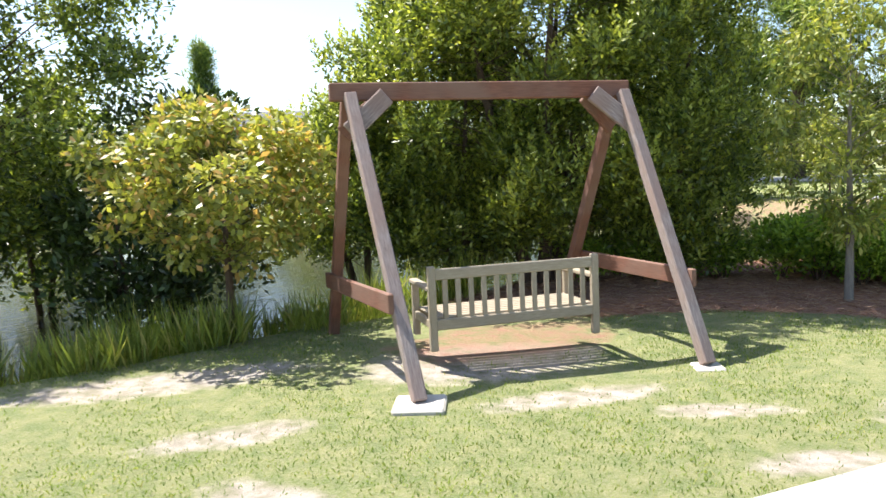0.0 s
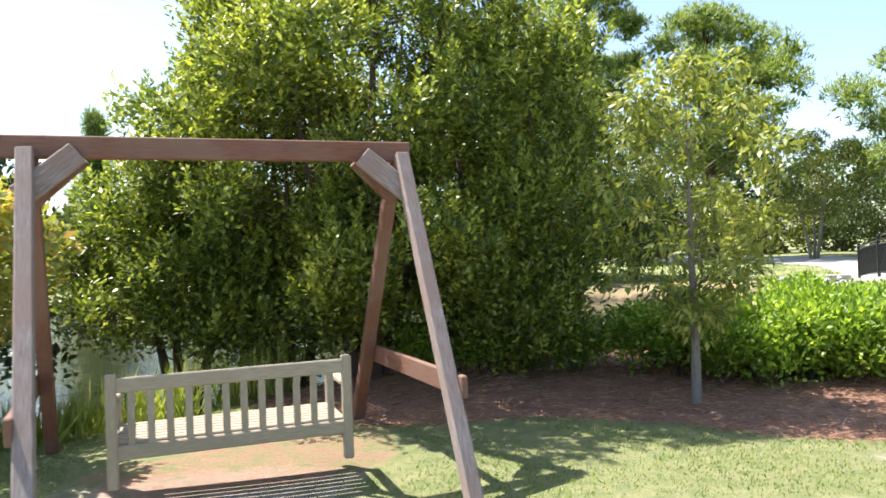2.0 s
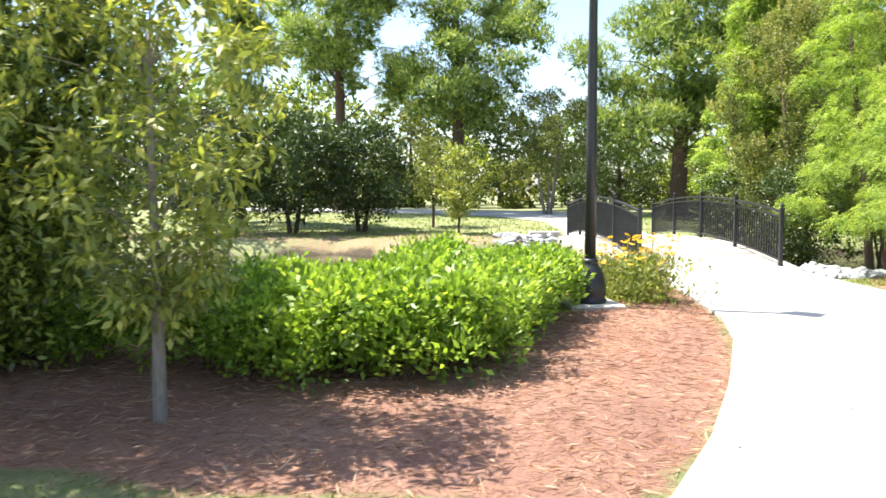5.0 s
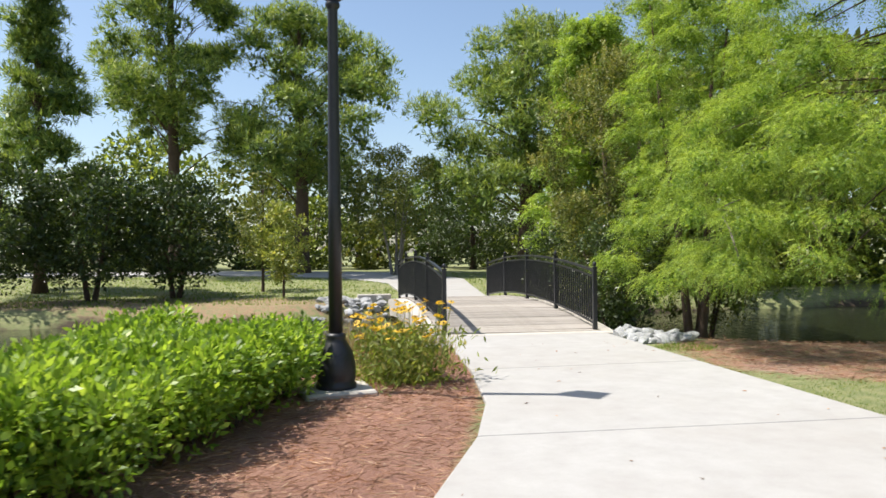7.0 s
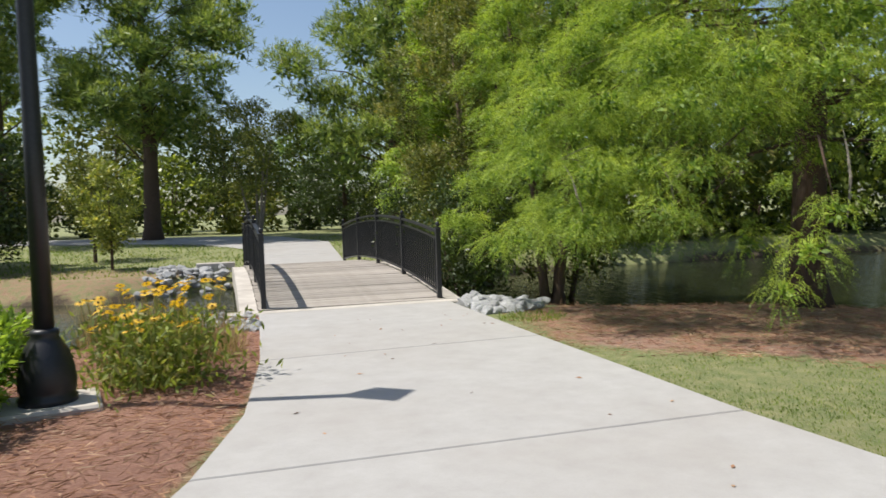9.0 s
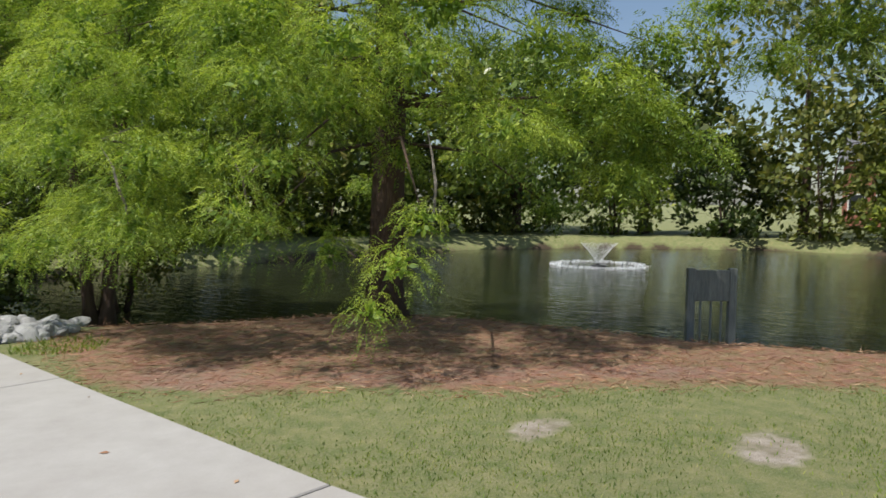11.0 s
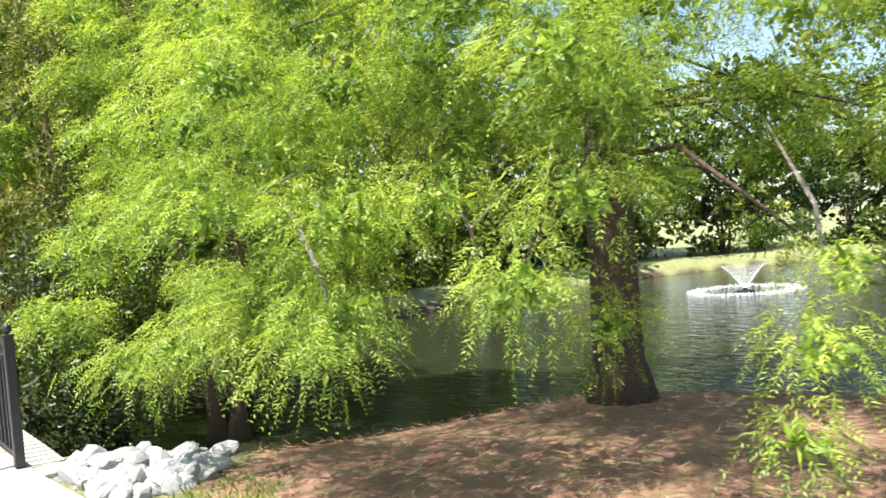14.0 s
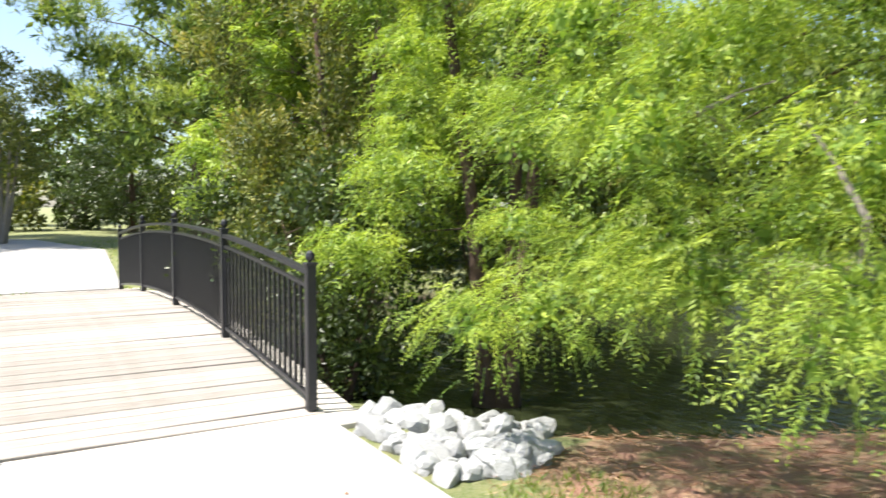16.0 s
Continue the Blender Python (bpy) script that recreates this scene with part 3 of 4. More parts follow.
riprap("pile of pale angular stones beside the bridge abutment", [(9.0, 18.3), (9.7, 18.35), (10.1, 18.1), (10.15, 17.3), (9.7, 16.75), (9.02, 16.9)], 150, 0.06, 0.16)
riprap("bank of pale grey stones below the bridge", [(3.4, 25.5), (5.4, 24.0), (5.7, 27.2), (5.2, 29), (3.6, 28.2)], 170, 0.09, 0.2)
riprap("few pale stones at the path edge by the bridge", [(5.2, 18.4), (6.05, 18.1), (6.0, 16.8), (5.4, 17.2)], 40, 0.06, 0.13)


# ---- swing frame and bench ----
def beam_between(b, p, q, w, h, chamfer=0.008, up=Vector((0, 0, 1))):
    p, q = Vector(p), Vector(q)
    z = (q - p).normalized()
    x = up.cross(z).normalized() if abs(up.dot(z)) < 0.99 else Vector((1, 0, 0))
    y = z.cross(x)
    m = Matrix.Translation((p + q) / 2) @ Matrix((x, y, z)).transposed().to_4x4()
    return m, (w, h, (q - p).length)


def timber(name, parent, p, q, w, h, mat, label="", up=Vector((0, 0, 1))):
    m, size = beam_between(None, p, q, w, h, up=up)
    o = part(name, Build().box(size, None, 0.008), mat, parent, label)
    o.matrix_basis = m
    return o


swing = thing("garden_swing", "weathered red-stained timber A-frame for a garden swing", "swing")
TL, TR = Vector((-3.05, 4.97, 2.17)), Vector((-1.06, 6.6, 2.17))
run = (TR - TL).normalized()
out = Vector((run.y, -run.x, 0))
timber("top_beam", swing, TL - run * 0.02, TR + run * 0.02, 0.09, 0.14, M_WOOD_RED)
TLi, TRi = TL + run * 0.13 - Vector((0, 0, 0.03)), TR - run * 0.06 - Vector((0, 0, 0.03))
FL, FR, BL, BR = Vector((-2.0, 4.09, 0.04)), Vector((-0.33, 5.61, 0.0)), Vector((-3.78, 5.95, -0.05)), Vector((-1.9, 7.4, 0.0))
for nm, tp, ft, sgn, mat in (("leg", TLi, FL, 1, M_WOOD_GREY), ("leg", TRi, FR, 1, M_WOOD_GREY), ("leg", TLi, BL, -1, M_WOOD_RED), ("leg", TRi, BR, -1, M_WOOD_RED)):
    timber(nm, swing, tp + out * 0.07 * sgn, ft, 0.095, 0.095, mat, "sun-bleached grey timber leg" if sgn > 0 else "red-stained timber leg", run)
for tp, ft, bk in ((TLi, FL, BL), (TRi, FR, BR)):
    f = 0.285
    a, c = ft.lerp(tp, f), bk.lerp(tp, f)
    d = (c - a).normalized()
    sd = run * (-0.065 if tp is TLi else 0.065)
    timber("side_rail", swing, a - d * 0.10 + sd, c + d * 0.10 + sd, 0.04, 0.14, M_WOOD_RED)
for tp, s in ((TLi, 1), (TRi, -1)):
    timber("brace", swing, tp + out * 0.075 + run * s * 0.29 + Vector((0, 0, -0.01)), tp + out * 0.165 - run * s * 0.03 - Vector((0, 0, 0.29)), 0.15, 0.04, M_WOOD_GREY, "grey flat corner board", out)
    timber("brace", swing, tp - out * 0.075 + run * s * 0.29 + Vector((0, 0, -0.01)), tp - out * 0.165 - run * s * 0.03 - Vector((0, 0, 0.29)), 0.15, 0.04, M_WOOD_RED, "", out)
for p in (FL, FR, BL, BR):
    w = 0.34 if p is FL else 0.22
    part("footing", Build().box((w, w, 0.07), pose(p.x, p.y, 0.005 if p is FL else -0.045, 0, 0, 20), 0.015), M_KERB, swing, "pale concrete pad")

bench = thing("swing_bench", "weathered grey teak bench hanging from the swing frame", "bench", (-1.725, 5.35, 0.0), math.degrees(math.atan2(run.y, run.x)))
W, D, BZ = 1.36, 0.52, 0.16
for x in (-W / 2, W / 2):
    timber("back_post", bench, (x, 0, BZ), (x, 0.0, 0.81), 0.06, 0.055, M_TEAK, "", Vector((0, 1, 0)))
    timber("front_leg", bench, (x, D, BZ + 0.03), (x, D, 0.62), 0.055, 0.055, M_TEAK, "", Vector((0, 1, 0)))
    timber("armrest", bench, (x, -0.0, 0.635), (x, D + 0.06, 0.635), 0.07, 0.035, M_TEAK)
    timber("seat_rail", bench, (x, 0, 0.36), (x, D, 0.36), 0.035, 0.07, M_TEAK)
for z, h in ((0.745, 0.085), (0.36, 0.085)):
    timber("back_rail", bench, (-W / 2, 0, z), (W / 2, 0, z), 0.032, h, M_TEAK)
timber("front_rail", bench, (-W / 2, D, 0.36), (W / 2, D, 0.36), 0.032, 0.08, M_TEAK)
for i in range(12):
    x = -W / 2 + W * (i + 1) / 13
    timber("back_slat", bench, (x, 0.0, 0.39), (x, 0.0, 0.71), 0.042, 0.016, M_TEAK, "", Vector((0, 1, 0)))
for i in range(7):
    y = 0.045 + 0.075 * i
    timber("seat_slat", bench, (-W / 2 + 0.02, y, 0.41), (W / 2 - 0.02, y, 0.41), 0.06, 0.02, M_TEAK)


# ---- street lamp ----
LAMP = (4.4, 13.42, 0.03)
lamp = thing("street_lamp", "tall black lamp post with glass lantern on concrete pad", "street lamp", LAMP)
part("footing", Build().box((0.72, 0.66, 0.14), pose(0, 0, -0.03, 0, 0, 12), 0.02), M_KERB, lamp, "square pale concrete pad")
part("base", Build().lathe([(0.205, 0.03), (0.21, 0.08), (0.19, 0.10), (0.20, 0.14), (0.205, 0.2), (0.195, 0.30), (0.165, 0.42), (0.12, 0.5), (0.095, 0.54), (0.105, 0.56), (0.10, 0.585), (0.07, 0.60)], 20), M_BLACK, lamp, "", True)
part("pole", Build().lathe([(0.072, 0.55), (0.066, 2.0), (0.052, 3.9), (0.055, 3.91), (0.075, 3.94), (0.075, 3.97), (0.05, 4.0)], 16), M_BLACK, lamp, "", True)
part("glass", Build().lathe([(0.10, 4.05), (0.215, 4.37)], 4), M_FROST, lamp, "frosted tapered lantern glass")
part("lantern_frame", Build().lathe([(0.05, 3.98), (0.115, 4.02), (0.12, 4.05)], 4), M_BLACK, lamp)
part("lantern_roof", Build().lathe([(0.24, 4.365), (0.25, 4.385), (0.16, 4.46), (0.09, 4.50), (0.07, 4.51)], 4), M_BLACK, lamp)
part("finial", Build().lathe([(0.05, 4.505), (0.06, 4.53), (0.025, 4.555), (0.008, 4.59)], 10), M_BLACK, lamp)
for k in range(4):
    u0 = Vector((1, 0.13, 0)).normalized()
    u0 = Matrix.Rotation(math.pi / 2 * k, 3, "Z") @ u0
    part("lantern_bar", Build().tube([u0 * 0.11 + Vector((0, 0, 4.04)), u0 * 0.225 + Vector((0, 0, 4.38))], [0.012, 0.012], 5), M_BLACK, lamp)


# ---- trees and plants ----
def broadleaf(name, label, base, h, radii, n_lobes, lobe, n, leaf, width, mat, seed, low=-1.0, r0=0.08, stems=1, lift=0.5, droop=0.2, bark=None, spread=0.3, group="", sprouts=0):
    centre = (base[0], base[1], base[2] + h - radii[2])
    lobes = crown_lobes(centre, radii, n_lobes, lobe, 0.75, seed, low)
    p, u = inside_lobes(lobes, n, 0.6)
    way = u * 0.7 + unit(rng.normal(size=u.shape)) * 0.8 + np.array([0, 0, lift - droop])
    c = [leaves(p, way, leaf * rng.uniform(0.7, 1.25, n), width * rng.uniform(0.8, 1.2, n), facing(u)),
         core(lobes, n // (3 if n < 5000 else 6), lobe * (0.36 if n < 5000 else 0.26))]
    young = [np.zeros(len(c[0]) + len(c[1]))]
    if sprouts:
        p, u = inside_lobes(lobes, sprouts, 0.75, 0.9)
        c.append(shoots(p, u * 0.5 + np.array([0, 0, 1.0]) + rng.normal(size=u.shape) * 0.25, rng.uniform(2.2, 4.2, sprouts) * leaf, 12, leaf * 1.05, width * 1.1))
        young.append(np.tile(rng.random(sprouts) ** 1.5 * 0.9, 12))
    return tree(name, label, base, (base[0], base[1], base[2] + h * 0.78), r0, lobes, np.concatenate(c), mat, bark, stems, spread, group=group, young=np.concatenate(young))


def pine(label, base, h, radius, low, n, seed, tuft=0.34, r0=0.22, lobes_n=26, mat=None, cone=0.35, group="", thin=0.17):
    """A pine: boughs that end in flat-bottomed billows of needle tufts, with sky between them."""
    r = np.random.default_rng(seed)
    lobes = []
    for i in range(lobes_n):
        f = (i + 0.5) / lobes_n
        z = base[2] + h * (low + (0.95 - low) * f)
        if cone < 0.9:
            reach = radius * math.sqrt(max(0.03, 1 - (abs(f - 0.38) / 0.64) ** 2)) * (r.uniform(0.6, 1.05) if i % 5 else r.uniform(0.1, 0.5))
        else:
            reach = radius * (1 - f) * r.uniform(0.6, 1.0)
        z += h * (r.uniform(-0.05, 0.05) * (1 - f) if cone < 0.9 else 0)
        a = i * 2.39996 + r.uniform(-0.9, 0.9)
        s = radius * r.uniform(0.16, 0.31) * (1 - 0.2 * f)
        for k in range(3):
            b = a + (k - 1) * 0.9 * s / max(reach, 0.5)
            lobes.append((base[0] + (reach - 0.5 * s * (k != 1)) * math.cos(b), base[1] + (reach - 0.5 * s * (k != 1)) * math.sin(b), z + r.uniform(-0.7, 0.7) * s,
                          s * 0.85, s * 0.85, s * r.uniform(0.55, 0.8)))
    p, u = inside_lobes(lobes, n, 0.55, 0.8)
    c = [tufts(p, u + np.array([0, 0, 0.7]), tuft * 0.95, tuft * thin, 4), core(lobes, n // 2, tuft * 0.9)]
    # billow tops painted paler as if sunlit, at random strength; young carries it
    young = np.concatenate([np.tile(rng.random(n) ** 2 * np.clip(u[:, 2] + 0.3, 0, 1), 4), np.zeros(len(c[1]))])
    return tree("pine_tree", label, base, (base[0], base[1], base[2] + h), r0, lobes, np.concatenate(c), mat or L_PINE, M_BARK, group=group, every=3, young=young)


def cypress(label, base, h, lobes, n, r0, length=0.2, mat=None, stems=1, spread=0.3, leaflet=0.055, width=0.016, flare=2.1, pairs=5, fine=0.0):
    p, u = inside_lobes(lobes, n, 0.5, 0.6)
    out = unit(p - np.array([base[0], base[1], 0]) * 1.0 - np.array([0, 0, 1.0]) * p[:, 2:3])
    way = u * np.array([0.9, 0.9, 0.3]) + out * 0.2 + unit(rng.normal(size=u.shape)) * 0.6 + np.array([0, 0, -0.55])
    # light painted into the colour: upward sprays paler, with a random part
    top_lit = rng.random(n) ** 1.4 * np.clip(u[:, 2] + 0.7, 0.15, 1)
    near = p[:, 0] + 0.35 * (p[:, 1] - 15) < fine
    size = length * rng.uniform(0.7, 1.2, n)
    c = [sprays(p[~near], way[~near], size[~near], pairs, leaflet, width), sprays(p[near], way[near], size[near], 9, 0.033, 0.0085), core(lobes, n, length * 0.4)]
    young = np.concatenate([np.tile(top_lit[~near], 2 * pairs), np.tile(top_lit[near], 18), np.zeros(len(c[2]))])
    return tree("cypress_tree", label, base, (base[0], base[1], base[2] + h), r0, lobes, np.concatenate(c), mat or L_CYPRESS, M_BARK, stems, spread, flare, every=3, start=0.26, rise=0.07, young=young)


# big wax myrtle behind the swing
broadleaf("wax_myrtle_tree", "large dense wax myrtle with dark glossy leaves on the pond bank", (-2.7, 9.5, -0.1), 5.6, (2.6, 2.2, 2.65), 150, 0.37, 58000, 0.085, 0.034, L_MYRTLE, 3, -0.93, 0.2, 5, 0.5, 0.1, M_BARK, 0.5, sprouts=3600)
broadleaf("wax_myrtle_tree", "dense wax myrtle between the swing and the hedge", (-1.15, 10.2, -0.15), 4.2, (1.2, 1.55, 2.05), 74, 0.35, 24000, 0.085, 0.034, L_MYRTLE, 4, -0.94, 0.14, 4, 0.5, 0.1, M_BARK, 0.4, sprouts=1300)
broadleaf("wax_myrtle_tree", "dense wax myrtle growing at the water's edge", (-5.3, 9.4, -0.5), 2.9, (1.35, 1.4, 1.3), 60, 0.36, 16000, 0.1, 0.04, L_MYRTLE, 8, -0.6, 0.12, 3, 0.5, 0.1, M_BARK, 0.4, sprouts=700)
broadleaf("wax_myrtle_tree", "dense wax myrtle overhanging the pond", (-3.9, 9.7, -0.4), 4.2, (1.5, 1.5, 2.0), 70, 0.36, 22000, 0.09, 0.036, L_MYRTLE, 9, -0.9, 0.12, 3, 0.5, 0.1, M_BARK, 0.4, sprouts=1100)
broadleaf("yellowing_tree", "small tree with yellow-green and reddish leaves on the bank", (-4.65, 5.55, -0.12), 2.3, (1.15, 1.1, 0.74), 34, 0.27, 7500, 0.09, 0.05, L_MAPLE, 5, -0.95, 0.05, 1, 0.15, 0.3)
broadleaf("shade_tree", "large leafy dark green tree at the pond", (-9.7, 6.5, -0.5), 8.6, (2.7, 2.8, 3.9), 110, 0.46, 42000, 0.10, 0.046, L_MYRTLE, 11, -0.97, 0.18, 2, 0.3, 0.3, M_BARK, sprouts=900)
for k, (x, y, h, r) in enumerate([(-8.2, 8.6, 3.4, 1.7), (-10.6, 8.2, 4.2, 2.0), (-9.9, 5.0, 3.4, 1.8), (-11.8, 3.0, 3.6, 1.9), (-7.6, 7.2, 2.2, 1.1)]):
    broadleaf("shrub", "dense dark shrub overhanging the pond", (x, y, -0.6), h, (r, r, h * 0.47), 40, 0.42, 5000, 0.13, 0.06, L_DARK if k % 2 == 0 else L_MYRTLE, 80 + k, -0.95, 0.08, 3, group="shrubs in the shallows")
broadleaf("sapling_tree", "slender young tree with drooping yellow-green leaves in the straw bed", (0.9, 8.65, 0.0), 3.15, (0.9, 0.85, 1.28), 50, 0.2, 5200, 0.095, 0.036, L_SAPLING, 21, -1.0, 0.045, 1, 0.0, 0.6, M_BARK_PALE)
broadleaf("sapling_tree", "very small leafy sapling on the far lawn", (2.4, 29.6, 0.0), 3.0, (0.8, 0.8, 1.25), 26, 0.26, 3000, 0.13, 0.06, L_SAPLING, 23, -1.0, 0.04, 1)

# bald cypresses by the path and pond
A = (13.05, 15.42, 0.0)
lobes_a = []
ra = np.random.default_rng(4)
for i in range(70):
    f = (i + 0.5) / 70
    a = i * 2.39996
    reach = (3.8 * (1 - f * 0.7)) * ra.uniform(0.6, 1.0)
    z = 2.1 + 6.6 * f - 0.22 * reach
    r = ra.uniform(0.38, 0.66)
    lobes_a.append((A[0] + reach * math.cos(a), A[1] + reach * math.sin(a), z, r, r, r * 0.6))
for k in range(20):
    f = k / 19
    lift = (k * 7 % 20) / 20
    lobes_a.append((9.45 + 0.9 * f * f + 0.5 * lift + ra.uniform(-0.15, 0.15), 16.9 - 2.4 * f + ra.uniform(-0.2, 0.2), 0.85 + 3.2 * lift, 0.46, 0.46, 0.36))
for k in range(20):
    a = radians(115 + 130 * ((k * 7) % 20) / 20)
    reach = ra.uniform(1.6, 3.0)
    lobes_a.append((A[0] + reach * math.cos(a), A[1] + reach * math.sin(a), 2.6 + 4.6 * k / 20, 0.6, 0.6, 0.42))
lobes_a += [(9.9, 13.75, 1.35, 0.34, 0.3, 0.34), (10.2, 13.6, 1.75, 0.45, 0.4, 0.3), (9.95, 13.5, 2.35, 0.5, 0.45, 0.32), (10.5, 13.2, 2.7, 0.55, 0.5, 0.35), (11.1, 12.9, 2.6, 0.5, 0.5, 0.35), (9.6, 14.8, 1.25, 0.42, 0.4, 0.34),
            (9.35, 15.7, 1.9, 0.5, 0.5, 0.42), (9.5, 16.3, 2.5, 0.55, 0.5, 0.45), (9.3, 15.3, 2.6, 0.5, 0.5, 0.4), (10.0, 16.8, 1.2, 0.5, 0.4, 0.4), (11.2, 15.2, 2.3, 0.6, 0.6, 0.45), (11.7, 14.7, 2.5, 0.6, 0.6, 0.45), (12.1, 14.2, 3.2, 0.6, 0.6, 0.45),
            (12.5, 13.6, 2.4, 0.5, 0.5, 0.4), (14.3, 13.5, 2.5, 0.5, 0.5, 0.4), (14.6, 12.7, 2.4, 0.5, 0.5, 0.4), (14.8, 12.2, 2.0, 0.45, 0.45, 0.35), (12.3, 14.8, 2.35, 0.4, 0.4, 0.32), (12.5, 14.6, 1.95, 0.3, 0.3, 0.28), (12.6, 14.9, 2.9, 0.45, 0.45, 0.35), (14.9, 12.0, 3.6, 0.5, 0.5, 0.35), (15.3, 11.6, 3.0, 0.5, 0.5, 0.35), (15.6, 11.3, 4.2, 0.6, 0.6, 0.4), (15.2, 12.2, 4.5, 0.6, 0.6, 0.4), (15.8, 11.0, 3.4, 0.5, 0.5, 0.35), (14.8, 12.8, 4.7, 0.6, 0.6, 0.4), (15.5, 12.0, 5.3, 0.6, 0.6, 0.4), (14.5, 13.0, 1.65, 0.4, 0.4, 0.35), (14.7, 12.5, 3.2, 0.6, 0.6, 0.45), (9.45, 14.75, 1.08, 0.48, 0.42, 0.28), (9.6, 15.5, 1.2, 0.5, 0.5, 0.35), (10.6, 14.5, 1.2, 0.45, 0.4, 0.36), (10.7, 13.7, 2.3, 0.6, 0.55, 0.42), (10.2, 14.4, 2.9, 0.6, 0.6, 0.45),
            (11.0, 12.75, 1.3, 0.32, 0.3, 0.25), (10.75, 12.8, 0.95, 0.32, 0.28, 0.3), (10.5, 12.82, 0.6, 0.26, 0.22, 0.24), (12.2, 12.6, 2.0, 0.5, 0.5, 0.4), (13.0, 12.4, 2.5, 0.6, 0.6, 0.45),
            (14.2, 12.6, 2.2, 0.6, 0.6, 0.45), (15.2, 13.2, 2.0, 0.6, 0.6, 0.5), (11.6, 13.2, 3.2, 0.7, 0.7, 0.5), (11.2, 14.2, 0.95, 0.35, 0.3, 0.35), (15.6, 14.8, 2.2, 0.7, 0.7, 0.5)]
lobes_a = [(*lb[:3], lb[3] * 0.84, lb[4] * 0.84, lb[5] * 0.9) for lb in lobes_a]
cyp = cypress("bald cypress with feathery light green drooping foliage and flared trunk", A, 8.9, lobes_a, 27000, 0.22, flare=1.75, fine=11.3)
tw = Build()
for (x, y, z), (dx, dy, dz) in (((9.42, 14.72, 1.52), (0.12, 0.1, -0.3)), ((9.42, 14.72, 1.52), (-0.05, 0.2, 0.35)), ((10.6, 14.75, 1.65), (0.05, 0.0, -0.45)), ((10.6, 14.75, 1.65), (-0.12, 0.2, 0.35)),
                                ((10.6, 14.75, 1.65), (0.3, -0.2, 0.3)), ((9.7, 15.7, 2.0), (0.3, -0.2, 0.15)), ((9.7, 15.7, 2.0), (0.35, 0.1, -0.05)), ((11.4, 13.0, 1.6), (-0.15, -0.1, -0.45)), ((11.4, 13.0, 1.6), (0.2, 0.3, 0.5))):
    p = Vector((x, y, z)) - Vector(A)
    d = Vector((dx, dy, dz))
    tw.tube([p, p + d * 0.5 + Vector((0.03, 0.02, 0.02)), p + d], [0.014, 0.010, 0.004], 5)
tagged(part("bare_twig", tw, M_BARK_PALE, cyp, "pale bare twigs"), kind="stuff")
C2 = (11.2, 19.5, -0.35)
lobes_c = [(C2[0] + r * math.cos(a), C2[1] + r * math.sin(a), z, s, s, s * 0.7) for a, r, z, s in
           [(i * 2.4, (1.95 - i * 0.017) * ra.uniform(0.45, 1.08), 0.8 + 0.085 * i, ra.uniform(0.24, 0.44)) for i in range(68)]]
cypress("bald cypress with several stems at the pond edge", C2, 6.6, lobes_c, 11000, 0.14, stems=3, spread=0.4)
C3 = (11.4, 26.0, -0.1)
lobes_d = [(C3[0] + r * math.cos(a), C3[1] + r * math.sin(a), z, s, s, s * 0.7) for a, r, z, s in [(i * 2.4, (1.9 - i * 0.018) * ra.uniform(0.4, 1.1), 0.9 + 0.095 * i, ra.uniform(0.26, 0.5)) for i in range(74)]]
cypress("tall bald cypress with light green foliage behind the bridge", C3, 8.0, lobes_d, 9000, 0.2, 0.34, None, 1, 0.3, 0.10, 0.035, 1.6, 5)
broadleaf("cedar_tree", "olive-brown evergreen tree behind the bridge railing", (11.0, 22.6, -0.2), 6.4, (1.8, 1.8, 3.1), 70, 0.36, 26000, 0.09, 0.032, L_CEDAR, 31, -0.95, 0.14, 2, sprouts=900)
for k, (x, y, h, r) in enumerate([(9.9, 20.5, 2.0, 0.95), (10.3, 22.3, 2.4, 1.1), (9.9, 24.3, 2.0, 0.9), (12.2, 21.0, 2.6, 1.2)]):
    broadleaf("shrub", "dense dark evergreen shrub beside the footbridge", (x, y, -0.35), h + 0.3, (r, r, (h + 0.3) / 2), 16, 0.5, 7000, 0.075, 0.035, L_CEDAR if k % 2 else L_DARK, 40 + k, -0.95, 0.06, 3, group="shrubs by the bridge")

# pines and other trees on the far lawn
pine("tall loblolly pine with a broad open crown on the far lawn", (2.0, 44.0, 0.4), 13.6, 5.0, 0.36, 9000, 51, 0.4, 0.36, 44, group="far pines", thin=0.12)
pine("tall loblolly pine with a broad open crown on the far lawn", (-4.5, 45.0, 0.4), 18.5, 4.3, 0.36, 9000, 52, 0.4, 0.32, 46, group="far pines", thin=0.12)
pine("large spreading pine with dark curved limbs beyond the bridge", (12.8, 40.5, 0.4), 12.2, 4.9, 0.28, 9500, 53, 0.38, 0.4, 46, group="far pines", thin=0.12)
pine("tall pine beyond the pond", (21.5, 44.0, 0.4), 17.0, 6.0, 0.2, 9000, 54, 0.36, 0.35, 36, group="far pines", thin=0.12)
pine("young pine with upright shoots beside the pond", (-6.7, 34.2, 0.2), 12.5, 3.0, 0.12, 7000, 55, 0.38, 0.2, 34, None, 0.95, "far pines", 0.1)
pine("young conical pine across the pond", (-20.9, 24.6, 0.0), 7.4, 1.9, 0.15, 5200, 56, 0.32, 0.12, 44, None, 0.95, "far pines", 0.07)
pine("pine with dark spreading branches at the pond bank", (16.5, 8.7, -0.1), 9.5, 4.8, 0.28, 11000, 58, 0.22, 0.22, 24, group="far pines", thin=0.06)
